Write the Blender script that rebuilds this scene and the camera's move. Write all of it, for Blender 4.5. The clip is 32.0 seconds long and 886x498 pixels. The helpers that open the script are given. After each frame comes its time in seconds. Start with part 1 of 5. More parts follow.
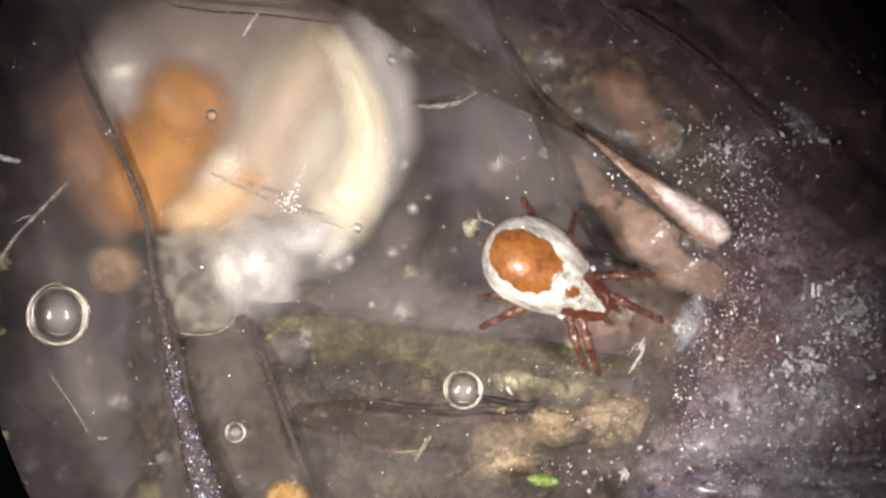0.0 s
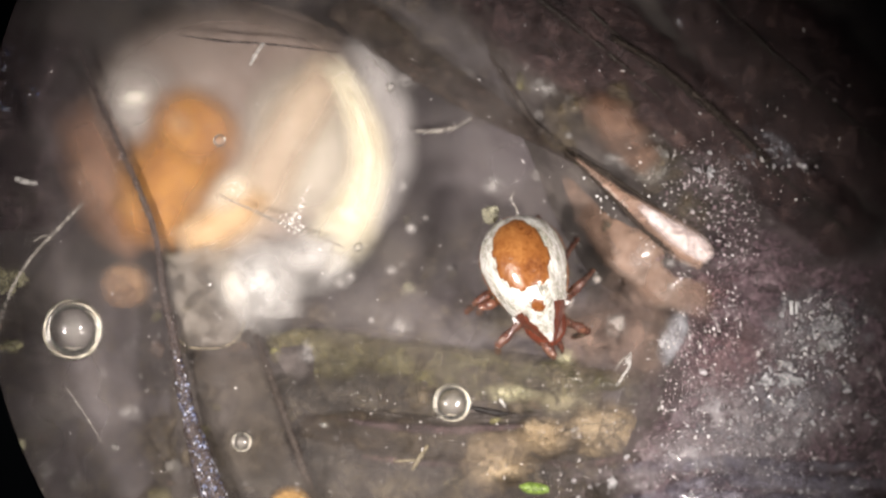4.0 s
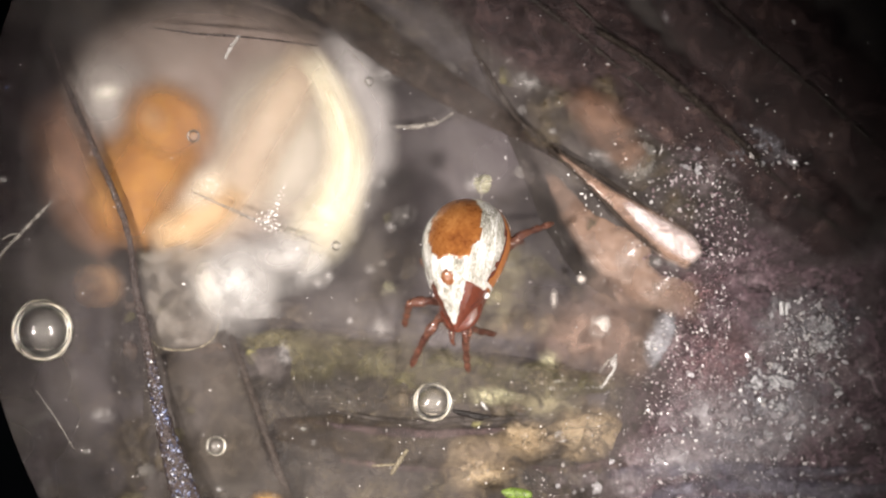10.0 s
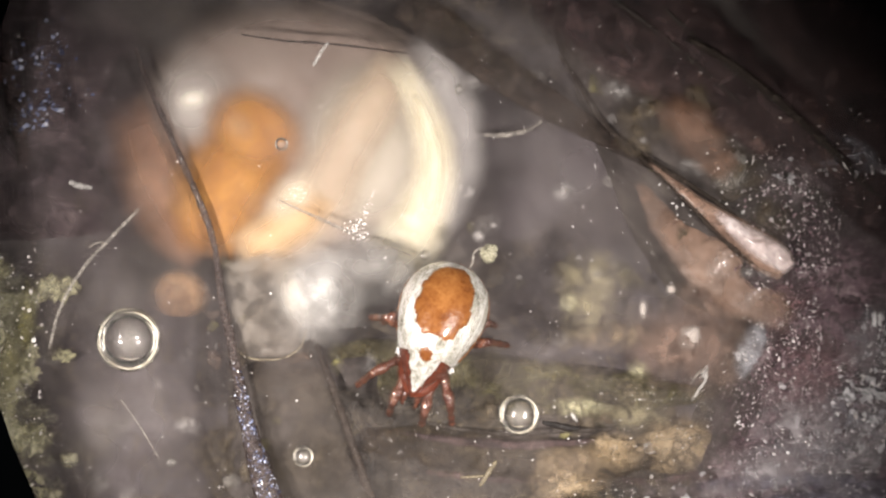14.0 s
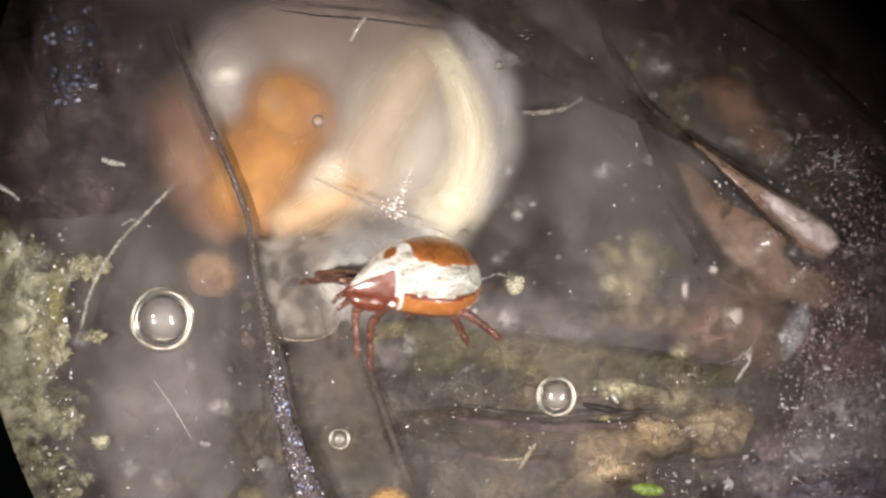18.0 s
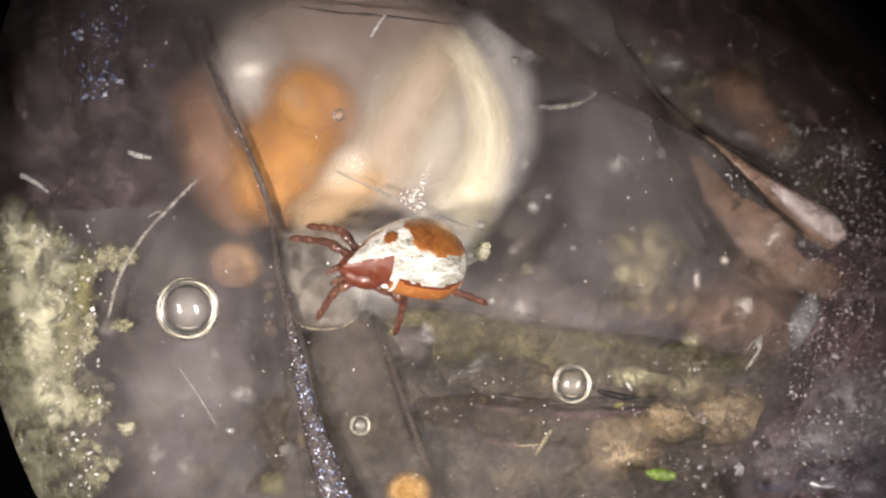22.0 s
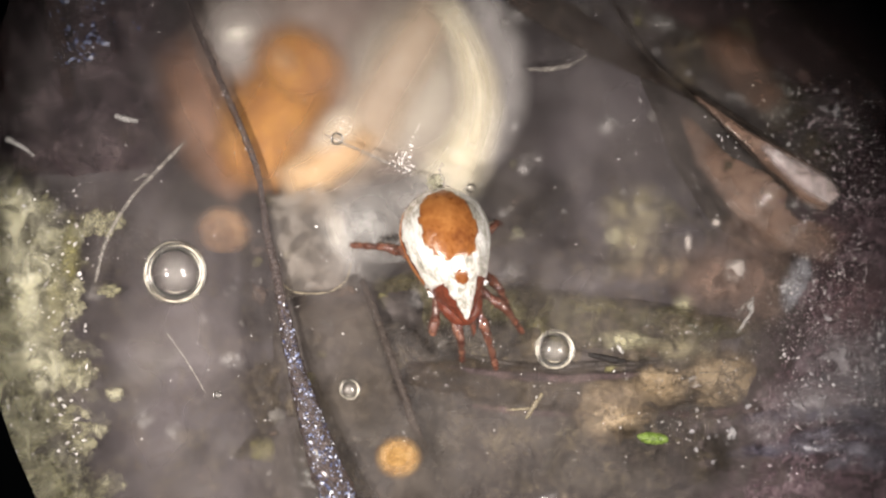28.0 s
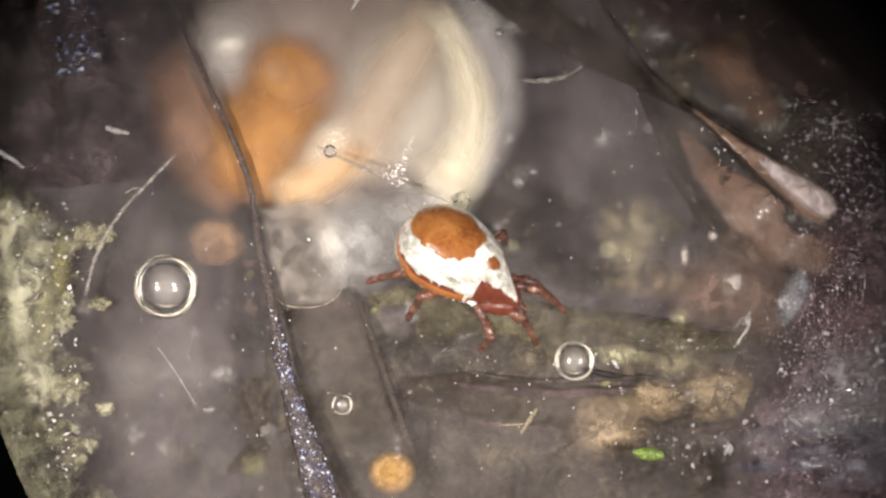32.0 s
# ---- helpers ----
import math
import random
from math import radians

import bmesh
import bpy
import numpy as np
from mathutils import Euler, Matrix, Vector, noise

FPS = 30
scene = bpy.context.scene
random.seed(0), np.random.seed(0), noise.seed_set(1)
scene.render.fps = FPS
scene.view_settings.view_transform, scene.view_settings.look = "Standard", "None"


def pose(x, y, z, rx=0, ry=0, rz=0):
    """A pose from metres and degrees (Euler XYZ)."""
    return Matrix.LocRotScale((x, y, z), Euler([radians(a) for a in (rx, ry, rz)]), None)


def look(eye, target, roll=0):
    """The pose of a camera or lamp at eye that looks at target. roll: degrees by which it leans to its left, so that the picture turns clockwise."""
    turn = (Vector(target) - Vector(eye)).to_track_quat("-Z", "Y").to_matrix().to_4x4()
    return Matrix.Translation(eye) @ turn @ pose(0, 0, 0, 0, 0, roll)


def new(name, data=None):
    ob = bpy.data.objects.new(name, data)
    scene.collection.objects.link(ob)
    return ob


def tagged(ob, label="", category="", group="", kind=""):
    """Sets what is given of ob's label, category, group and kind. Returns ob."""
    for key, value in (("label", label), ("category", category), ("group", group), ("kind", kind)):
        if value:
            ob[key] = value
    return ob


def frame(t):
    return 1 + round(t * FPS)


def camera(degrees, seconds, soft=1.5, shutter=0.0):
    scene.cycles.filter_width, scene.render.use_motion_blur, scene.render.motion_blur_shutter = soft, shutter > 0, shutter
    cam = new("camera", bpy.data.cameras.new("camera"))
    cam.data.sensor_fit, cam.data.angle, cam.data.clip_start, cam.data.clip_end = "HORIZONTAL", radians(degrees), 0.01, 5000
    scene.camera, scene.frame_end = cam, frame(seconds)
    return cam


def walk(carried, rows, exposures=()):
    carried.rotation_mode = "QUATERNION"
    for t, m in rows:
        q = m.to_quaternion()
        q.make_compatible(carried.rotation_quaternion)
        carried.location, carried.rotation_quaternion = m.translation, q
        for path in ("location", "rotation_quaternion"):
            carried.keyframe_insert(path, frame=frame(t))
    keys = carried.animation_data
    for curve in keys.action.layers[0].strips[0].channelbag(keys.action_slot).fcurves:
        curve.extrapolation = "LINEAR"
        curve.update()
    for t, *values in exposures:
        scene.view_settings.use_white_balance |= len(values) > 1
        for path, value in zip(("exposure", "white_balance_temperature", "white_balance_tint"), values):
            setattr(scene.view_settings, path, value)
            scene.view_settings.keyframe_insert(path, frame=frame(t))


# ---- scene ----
# A speck of pond life under the microscope, built a thousand times life size: the mite, 0.8 mm long, is 0.8 m long here.
# Lengths below are in plan units of 3 mm: u to the right, v down the plan, h up from the water's surface; Q turns them into metres.
Q = 3e-3
EYE_H = 6385.0
AXIS = -100.0


def spot(u, v, h=0.0):
    """A place on the plan, in metres. The plan is drawn as seen down the microscope's axis, so deeper things draw in towards it."""
    k = 1 - h / EYE_H
    return Vector(((AXIS + (u - 784 - AXIS) * k) * Q, (441 - v) * k * Q, h * Q))


# ---- camera ----
cam = camera(14.0, 32.0, soft=2.2)
cam.data.dof.use_dof = True
cam.data.dof.focus_distance = 6500 * Q
cam.data.dof.aperture_fstop = 0.44
CAMERA_ROWS = [
    (0, 1.1, 1.5, 6398.8, 0.058), (0.5, 0.9, 1.7, 6427.6, 0.04), (1, 1.6, 3.2, 6574.1, 0.024),
    (1.5, 1, 5.4, 6713.1, 0.083), (2, 1.7, 9.9, 6766.6, 0.109), (2.5, 5.6, 22.5, 6777.1, 0.124),
    (3, 6.7, 24.2, 6776.5, 0.062), (3.5, 7, 29.7, 6750.5, 0.14), (5.5, 11.1, 45.7, 6648.2, 0.158),
    (6, 18.4, 31, 6715.1, 0.051), (6.5, 40.1, 1.8, 6700.6, -0.023), (7, 48.4, -3.8, 6687.4, 0.008),
    (7.5, 51.6, -7.3, 6621.9, -0.001), (8, 52.9, -2.3, 6490.7, 0.09), (8.5, 51.2, 8.9, 6515.8, 0.052),
    (9, 45.3, 24.6, 6504.1, 0.211), (9.5, 44.1, 31.4, 6524.1, 0.137), (10, 43.4, 34, 6535, 0.194),
    (10.5, 44, 34.6, 6540.6, 0.12), (11, 43.1, 35.5, 6503.1, 0.258), (11.5, 43.2, 34.7, 6489.6, 0.233),
    (12, 43.1, 34.7, 6492.9, 0.231), (12.5, 8.9, -12.3, 6498.9, 0.325), (13, -4, -14.7, 6508.5, 0.309),
    (13.5, -99.6, 76.9, 6468.8, 0.385), (14, -117.9, 50.5, 6476.8, 0.377), (14.5, -148, 16.3, 6506.5, 0.317),
    (15, -189.3, 3.4, 6497.3, 0.484), (15.5, -186.1, 13.8, 6487.7, 0.484), (17.5, -186.1, 13.2, 6443.6, 0.474),
    (18, -186.3, 12.6, 6367.4, 0.489), (18.5, -186.4, 12.8, 6418.6, 0.509), (19, -186.3, 13.5, 6459.3, 0.503),
    (19.5, -186.1, 14.2, 6456.8, 0.453), (20, -191.2, 9.1, 6505.1, 0.399), (20.5, -204.1, -5.1, 6555.2, 0.447),
    (21, -218.5, -3.5, 6552.1, 0.423), (21.5, -219.3, -4.1, 6496.7, 0.47), (22, -219, -4.1, 6527, 0.499),
    (22.5, -218.8, -4.5, 6515.5, 0.504), (23, -218.9, -4.6, 6515.1, 0.526), (23.5, -219, -4.5, 6517.1, 0.519),
    (24, -220.7, -9.1, 6465.2, 0.495), (24.5, -222.5, -17.7, 6362.1, 0.461), (25, -222.7, -17, 6410.5, 0.493),
    (25.5, -222.6, -16.3, 6448.2, 0.482), (27.5, -226.2, -37.5, 6468.4, 0.377), (28, -199.3, -70.7, 6479.2, 0.28),
    (28.5, -197.2, -70.6, 6470.8, 0.265), (29, -194.9, -64.4, 6481, 0.301), (29.5, -191.5, -53.7, 6476.3, 0.292),
    (30, -191.8, -55.1, 6478.8, 0.296), (30.5, -189.8, -50.2, 6450.5, 0.363), (31, -188.8, -46.6, 6408.4, 0.362),
    (31.5, -188.7, -46.5, 6407.4, 0.349), (32, -188.4, -46.4, 6414.8, 0.339),
]
walk(cam, [(t, pose(x * Q, y * Q, h * Q, 0, 0, r)) for t, x, y, h, r in CAMERA_ROWS])

# ---- light: a dim room and the two lamps of the microscope ----
world = bpy.data.worlds.new("room")
scene.world = world
world.use_nodes = True
world.node_tree.nodes["Background"].inputs["Color"].default_value = (0.9, 0.95, 1.0, 1)
world.node_tree.nodes["Background"].inputs["Strength"].default_value = 0.1
scene.view_settings.exposure = 0.06
# many thin veils of jelly, slime and water lie over one another
scene.cycles.transparent_max_bounces = 24


def lamp(name, x, y, h, target, watts, size, cone, blend, color):
    data = bpy.data.lights.new(name, "SPOT")
    data.energy, data.shadow_soft_size, data.color = watts, size * Q, color
    data.spot_size, data.spot_blend = radians(cone), blend
    ob = new(name, data)
    ob.matrix_world = look(Vector((x, y, h)) * Q, spot(*target))
    return ob


lamp("microscope_lamp", -1900, -420, 2650, (560, 540), 7900, 180, 42, 1.0, (1.0, 0.905, 0.84))
lamp("microscope_lamp", 1450, -620, 2750, (660, 570), 7300, 170, 42, 1.0, (1.0, 0.905, 0.84))


# ---- materials ----
def surface(name, colors, size=40.0, rough=0.5, bump=1.0, bump_size=None, metal=0.0, coat=0.0, alpha=1.0,
            contrast=0.5, island=0.0, spec=0.5, patchy=None, fine=0.38, fades=None, thins=False, stretch=(1, 1, 1)):
    """A mottled surface. colors: two to four base colours from noise low to noise high; size: width of the mottling;
    bump: relief; island: colour change from piece to piece;
    patchy: the range of its opacity, thin here and thick there; fine: the share of fine mottling; fades: soft matter that thins out from this share of its radius to its edge; thins: a leaf worn thin towards its edge; stretch: draws the mottling out into streaks."""
    m = bpy.data.materials.new(name)
    m.use_nodes = True
    nt = m.node_tree
    n, link = nt.nodes, nt.links.new
    b = n["Principled BSDF"]
    tc, info = n.new("ShaderNodeTexCoord"), n.new("ShaderNodeObjectInfo")
    sc = n.new("ShaderNodeVectorMath")
    sc.operation = "SCALE"
    sc.inputs["Scale"].default_value = 1 / Q
    link(tc.outputs["Object"], sc.inputs[0])
    mul = n.new("ShaderNodeMath")
    mul.operation = "MULTIPLY"
    mul.inputs[1].default_value = 7000.0
    link(info.outputs["Random"], mul.inputs[0])
    add = n.new("ShaderNodeVectorMath")
    drawn = n.new("ShaderNodeVectorMath")
    drawn.operation, drawn.inputs[1].default_value = "MULTIPLY", stretch
    link(sc.outputs[0], drawn.inputs[0])
    link(drawn.outputs[0], add.inputs[0])
    link(mul.outputs[0], add.inputs[1])

    def noise_at(width, detail, roughness=0.55, warp=0.0):
        t = n.new("ShaderNodeTexNoise")
        t.inputs["Scale"].default_value = 1 / width
        t.inputs["Detail"].default_value = detail
        t.inputs["Roughness"].default_value = roughness
        t.inputs["Distortion"].default_value = warp
        link(add.outputs[0], t.inputs["Vector"])
        return t.outputs[0]

    big, small = noise_at(size, 4, warp=0.6), noise_at(size / 7, 5, 0.65)
    mix = n.new("ShaderNodeMix")
    mix.inputs[0].default_value = fine
    link(big, mix.inputs[2])
    link(small, mix.inputs[3])
    source = mix.outputs[0]
    if island:
        geo, ma = n.new("ShaderNodeNewGeometry"), n.new("ShaderNodeMix")
        ma.inputs[0].default_value = island
        link(source, ma.inputs[2])
        link(geo.outputs["Random Per Island"], ma.inputs[3])
        source = ma.outputs[0]
    ramp = n.new("ShaderNodeValToRGB")
    el = ramp.color_ramp.elements
    w = 0.16 / max(contrast, 0.05) if not island else 0.42
    spots = [0.5 - w + 2 * w * i / (len(colors) - 1) for i in range(len(colors))]
    el[0].position, el[1].position = spots[0], spots[-1]
    el[0].color, el[1].color = (*colors[0], 1), (*colors[-1], 1)
    for p, c in zip(spots[1:-1], colors[1:-1]):
        el.new(p).color = (*c, 1)
    link(source, ramp.inputs[0])
    out = ramp.outputs[0]
    link(out, b.inputs["Base Color"])
    rr = n.new("ShaderNodeMapRange")
    rr.inputs[3].default_value, rr.inputs[4].default_value = max(rough - 0.15, 0.03), min(rough + 0.15, 1)
    link(small, rr.inputs[0])
    link(rr.outputs[0], b.inputs["Roughness"])
    if bump:
        bp = n.new("ShaderNodeBump")
        bp.inputs["Distance"].default_value = bump * Q
        link(noise_at(bump_size or size / 5, 4, 0.6), bp.inputs["Height"])
        link(bp.outputs[0], b.inputs["Normal"])
    b.inputs["Metallic"].default_value = metal
    b.inputs["Specular IOR Level"].default_value = spec
    b.inputs["Coat Weight"].default_value = coat
    b.inputs["Coat Roughness"].default_value = 0.06
    b.inputs["Alpha"].default_value = alpha
    if patchy:
        pr = n.new("ShaderNodeMapRange")
        pr.interpolation_type = "SMOOTHSTEP"
        pr.inputs[1].default_value, pr.inputs[2].default_value = 0.36, 0.66
        pr.inputs[3].default_value, pr.inputs[4].default_value = patchy
        link(noise_at(size * 0.8, 1 + 6 * fine, 0.55, 2 * fine), pr.inputs[0])
        link(pr.outputs[0], b.inputs["Alpha"])
    if fades is not None or thins:
        if thins:
            body = n.new("ShaderNodeAttribute")
            body.attribute_name = "thin"
            share = body.outputs["Fac"]
        else:
            cen, flat_, far = n.new("ShaderNodeVectorMath"), n.new("ShaderNodeVectorMath"), n.new("ShaderNodeVectorMath")
            cen.inputs[1].default_value = (-0.5, -0.5, -0.5)
            flat_.operation, flat_.inputs[1].default_value = "MULTIPLY", (2, 2, 0)
            far.operation = "LENGTH"
            link(tc.outputs["Generated"], cen.inputs[0])
            link(cen.outputs[0], flat_.inputs[0])
            link(flat_.outputs[0], far.inputs[0])
            fall = n.new("ShaderNodeMapRange")
            fall.interpolation_type = "SMOOTHSTEP"
            fall.inputs[1].default_value, fall.inputs[2].default_value = fades, 1.0
            fall.inputs[3].default_value, fall.inputs[4].default_value = 1.0, 0.0
            link(far.outputs["Value"], fall.inputs[0])
            share = fall.outputs[0]
        prod = n.new("ShaderNodeMath")
        prod.operation = "MULTIPLY"
        prod.inputs[1].default_value = alpha
        if patchy:
            link(pr.outputs[0], prod.inputs[1])
        link(share, prod.inputs[0])
        link(prod.outputs[0], b.inputs["Alpha"])
    return m


M_SILT = surface("silt", [(0.02, 0.017, 0.016), (0.045, 0.039, 0.037), (0.076, 0.066, 0.062), (0.125, 0.11, 0.096)], 130, 0.85, 3, 45, contrast=0.85, spec=0.15, fine=0.35)
M_OLIVE = surface("olive_leaf", [(0.016, 0.013, 0.007), (0.042, 0.036, 0.016), (0.08, 0.07, 0.03), (0.15, 0.13, 0.066)], 60, 0.45, 7, 12, coat=0.2, contrast=0.95, patchy=(0.4, 0.95), fine=0.5, thins=True, spec=0.3)
M_BROWN = surface("brown_leaf", [(0.01, 0.007, 0.005), (0.026, 0.019, 0.012), (0.056, 0.043, 0.026)], 60, 0.55, 4, 16, coat=0.03, contrast=0.9, patchy=(0.4, 0.95), fine=0.45, thins=True, spec=0.15)
M_MAT = surface("litter_mat", [(0.007, 0.005, 0.004), (0.017, 0.013, 0.01), (0.034, 0.027, 0.02), (0.072, 0.059, 0.037)], 56, 0.5, 6, 14, coat=0.06, contrast=0.95, patchy=(0.6, 1.0), fine=0.5, thins=True, spec=0.25)
M_FILM = surface("leaf_film", [(0.018, 0.014, 0.01), (0.038, 0.03, 0.022), (0.07, 0.057, 0.042)], 70, 0.5, 4, 24, coat=0.03, contrast=0.9, patchy=(0.15, 0.62), thins=True, spec=0.15)
M_ROSY = surface("rosy_leaf", [(0.13, 0.08, 0.06), (0.22, 0.145, 0.108), (0.33, 0.235, 0.185)], 80, 0.45, 3, 22, coat=0.2, contrast=0.7, patchy=(0.4, 0.9), fine=0.25, thins=True)
M_RUSTY = surface("rusty_leaf", [(0.08, 0.042, 0.026), (0.15, 0.082, 0.052), (0.24, 0.145, 0.1)], 70, 0.55, 3, 22, contrast=0.8, patchy=(0.3, 0.9), fine=0.15, thins=True)
M_SCRAP = surface("leaf_scrap", [(0.014, 0.011, 0.008), (0.05, 0.036, 0.022), (0.1, 0.075, 0.04), (0.17, 0.125, 0.085)], 50, 0.6, 4, 14, contrast=0.9, fine=0.4, patchy=(0.1, 0.85), fades=0.1)
M_RIB = surface("rib", [(0.016, 0.012, 0.009), (0.038, 0.029, 0.023), (0.07, 0.055, 0.045)], 25, 0.6, 3, 8, spec=0.2, patchy=(0.35, 0.95))
M_DARKLEAF = surface("dark_leaf", [(0.009, 0.005, 0.0055), (0.026, 0.015, 0.0155), (0.056, 0.034, 0.033), (0.105, 0.066, 0.056)], 70, 0.6, 6, 16, contrast=0.9, patchy=(0.35, 1.0), spec=0.25, coat=0.1, fine=0.45, thins=True)
M_SLATE = surface("slate_leaf", [(0.028, 0.024, 0.038), (0.075, 0.066, 0.092), (0.145, 0.132, 0.168), (0.32, 0.305, 0.36)], 40, 0.45, 4, 12, coat=0.2, contrast=0.9, patchy=(0.1, 0.8), thins=True)
M_STRIP = surface("brown_strip", [(0.008, 0.005, 0.004), (0.019, 0.0125, 0.0095), (0.038, 0.026, 0.02), (0.072, 0.053, 0.042)], 60, 0.6, 4, 14, contrast=0.9, patchy=(0.4, 0.92), fine=0.4, spec=0.2, thins=True)
M_FLAP = surface("tan_film", [(0.12, 0.103, 0.085), (0.18, 0.156, 0.13), (0.25, 0.22, 0.185)], 60, 0.5, 3, 20, coat=0.1, patchy=(0.12, 0.45), fine=0.3, thins=True)
M_SODDEN = surface("sodden_leaf", [(0.016, 0.01, 0.013), (0.042, 0.029, 0.034), (0.082, 0.06, 0.066), (0.16, 0.125, 0.125)], 70, 0.6, 6, 14, contrast=1.0, patchy=(0.4, 1.0), spec=0.25, coat=0.1, fine=0.35, thins=True)
M_REED = surface("reed", [(0.2, 0.12, 0.085), (0.34, 0.225, 0.17), (0.52, 0.38, 0.31)], 70, 0.3, 2.5, 20, coat=0.5, contrast=0.9, patchy=(0.35, 0.9), thins=True)
# pinkish white that paints the wet reflection on the reed
M_REEDSHEEN = surface("reed_sheen", [(0.5, 0.39, 0.37), (0.72, 0.61, 0.59), (0.92, 0.86, 0.85)], 30, 0.22, 3, 14, coat=0.9, contrast=0.8, patchy=(0.5, 1.0), thins=True)
M_STEM = surface("stem", [(0.022, 0.015, 0.014), (0.05, 0.036, 0.033), (0.1, 0.078, 0.07)], 16, 0.36, 6, 7, coat=0.4, patchy=(0.55, 1.0))
M_BLACKENED = surface("blackened_wood", [(0.006, 0.005, 0.005), (0.012, 0.01, 0.009), (0.03, 0.025, 0.022)], 16, 0.5, 4, 6, spec=0.3)
M_VEIN = surface("vein", [(0.012, 0.009, 0.007), (0.028, 0.021, 0.016), (0.05, 0.037, 0.028)], 25, 0.6, 3, 8, coat=0.05, patchy=(0.15, 0.8))
M_BLUE = surface("blue_scale", [(0.02, 0.025, 0.05), (0.08, 0.1, 0.2), (0.3, 0.36, 0.55), (0.75, 0.78, 0.85)], 14, 0.14, 3, 5, coat=1.0, island=0.8)
M_JELLY = surface("jelly", [(0.145, 0.108, 0.092), (0.2, 0.155, 0.132), (0.27, 0.22, 0.195)], 170, 0.4, 3, 60, contrast=0.6, alpha=0.95, fine=0.1, fades=0.66)
M_VEILED = surface("coat_veil", [(0.25, 0.232, 0.228), (0.33, 0.312, 0.305), (0.42, 0.4, 0.39)], 110, 0.4, 2, 40, patchy=(0.6, 0.92), fine=0.06, thins=True)
M_FLESH = surface("orange_flank", [(0.105, 0.047, 0.022), (0.165, 0.076, 0.037), (0.24, 0.12, 0.062)], 110, 0.6, 2, 40, contrast=0.8, alpha=0.85, fine=0.15, thins=True)
M_ORANGE = surface("orange_flesh", [(0.18, 0.068, 0.009), (0.28, 0.115, 0.015), (0.4, 0.19, 0.034)], 90, 0.6, 2, 40, contrast=0.8, alpha=0.92, fine=0.15, thins=True)
M_AMBER = surface("amber_flesh", [(0.18, 0.066, 0.006), (0.28, 0.11, 0.01), (0.38, 0.175, 0.022)], 60, 0.6, 2, 30, alpha=0.9, fine=0.2, contrast=0.8, fades=0.3)
M_BELLY = surface("apricot_flesh", [(0.38, 0.23, 0.105), (0.48, 0.325, 0.175), (0.6, 0.45, 0.29)], 80, 0.5, 2, 30, alpha=0.85, fine=0.15, thins=True)
M_CREAM = surface("cream_flesh", [(0.29, 0.255, 0.21), (0.36, 0.325, 0.265), (0.44, 0.4, 0.34)], 110, 0.4, 2, 30, alpha=0.82, fine=0.1, fades=0.3)
M_PATCH = surface("pale_flesh", [(0.36, 0.18, 0.06), (0.46, 0.25, 0.1), (0.55, 0.34, 0.16)], 60, 0.5, 2, 30, alpha=0.5, fine=0.15, fades=0.0)
M_FOOT = surface("foot_flesh", [(0.34, 0.26, 0.185), (0.44, 0.35, 0.26), (0.54, 0.455, 0.355)], 90, 0.4, 2, 30, alpha=0.74, fine=0.15, thins=True)
# near-white, for the highlight painted on the egg and for white slime
M_SHINE_SLIME = surface("shine_and_slime", [(0.78, 0.72, 0.6), (0.88, 0.84, 0.74), (0.96, 0.94, 0.88)], 70, 0.4, 2, 30, alpha=0.75, fine=0.1, fades=0.0)
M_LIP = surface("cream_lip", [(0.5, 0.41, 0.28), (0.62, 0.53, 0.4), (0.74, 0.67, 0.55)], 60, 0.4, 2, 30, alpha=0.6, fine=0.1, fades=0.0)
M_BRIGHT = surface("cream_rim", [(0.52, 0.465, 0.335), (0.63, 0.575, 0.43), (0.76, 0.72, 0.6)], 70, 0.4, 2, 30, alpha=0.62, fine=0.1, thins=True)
M_MANTLE = surface("mantle", [(0.26, 0.23, 0.21), (0.36, 0.325, 0.3), (0.48, 0.45, 0.42)], 70, 0.4, 2, 30, alpha=0.8, fine=0.1, fades=0.1)
M_WHITISH = surface("white_slime", [(0.4, 0.4, 0.39), (0.56, 0.56, 0.54), (0.76, 0.76, 0.74)], 60, 0.4, 2, 24, fine=0.2, patchy=(0.2, 0.75), fades=0.0)
M_MILK = surface("milky_flesh", [(0.28, 0.27, 0.26), (0.4, 0.39, 0.375), (0.56, 0.55, 0.53)], 90, 0.5, 0, 40, fine=0.08, patchy=(0.3, 0.85), fades=0.0, spec=0.2)
M_EGG = surface("egg_skin", [(0.3, 0.155, 0.07), (0.42, 0.24, 0.12), (0.55, 0.35, 0.19)], 26, 0.7, 4, 8, spec=0.2, fine=0.4, contrast=0.8, patchy=(0.75, 1.0), fades=0.5)
M_OCHREEGG = surface("ochre_egg_skin", [(0.17, 0.09, 0.026), (0.27, 0.155, 0.05), (0.4, 0.26, 0.11)], 22, 0.7, 4, 7, spec=0.2, fine=0.5, contrast=0.9, patchy=(0.75, 1.0), fades=0.5)
M_RUSTEGG = surface("dull_egg_skin", [(0.14, 0.095, 0.08), (0.2, 0.145, 0.125), (0.28, 0.215, 0.19)], 26, 0.7, 4, 8, spec=0.2, patchy=(0.3, 0.7), fades=0.1)
M_SPLINTER = surface("splinter", [(0.12, 0.1, 0.06), (0.2, 0.17, 0.11), (0.34, 0.3, 0.22)], 12, 0.5, 2, 6, patchy=(0.3, 0.8))
M_TUFT = surface("slime_tuft", [(0.26, 0.25, 0.16), (0.4, 0.385, 0.28), (0.56, 0.54, 0.43)], 20, 0.5, 2, 8, coat=0.2, patchy=(0.1, 0.6))
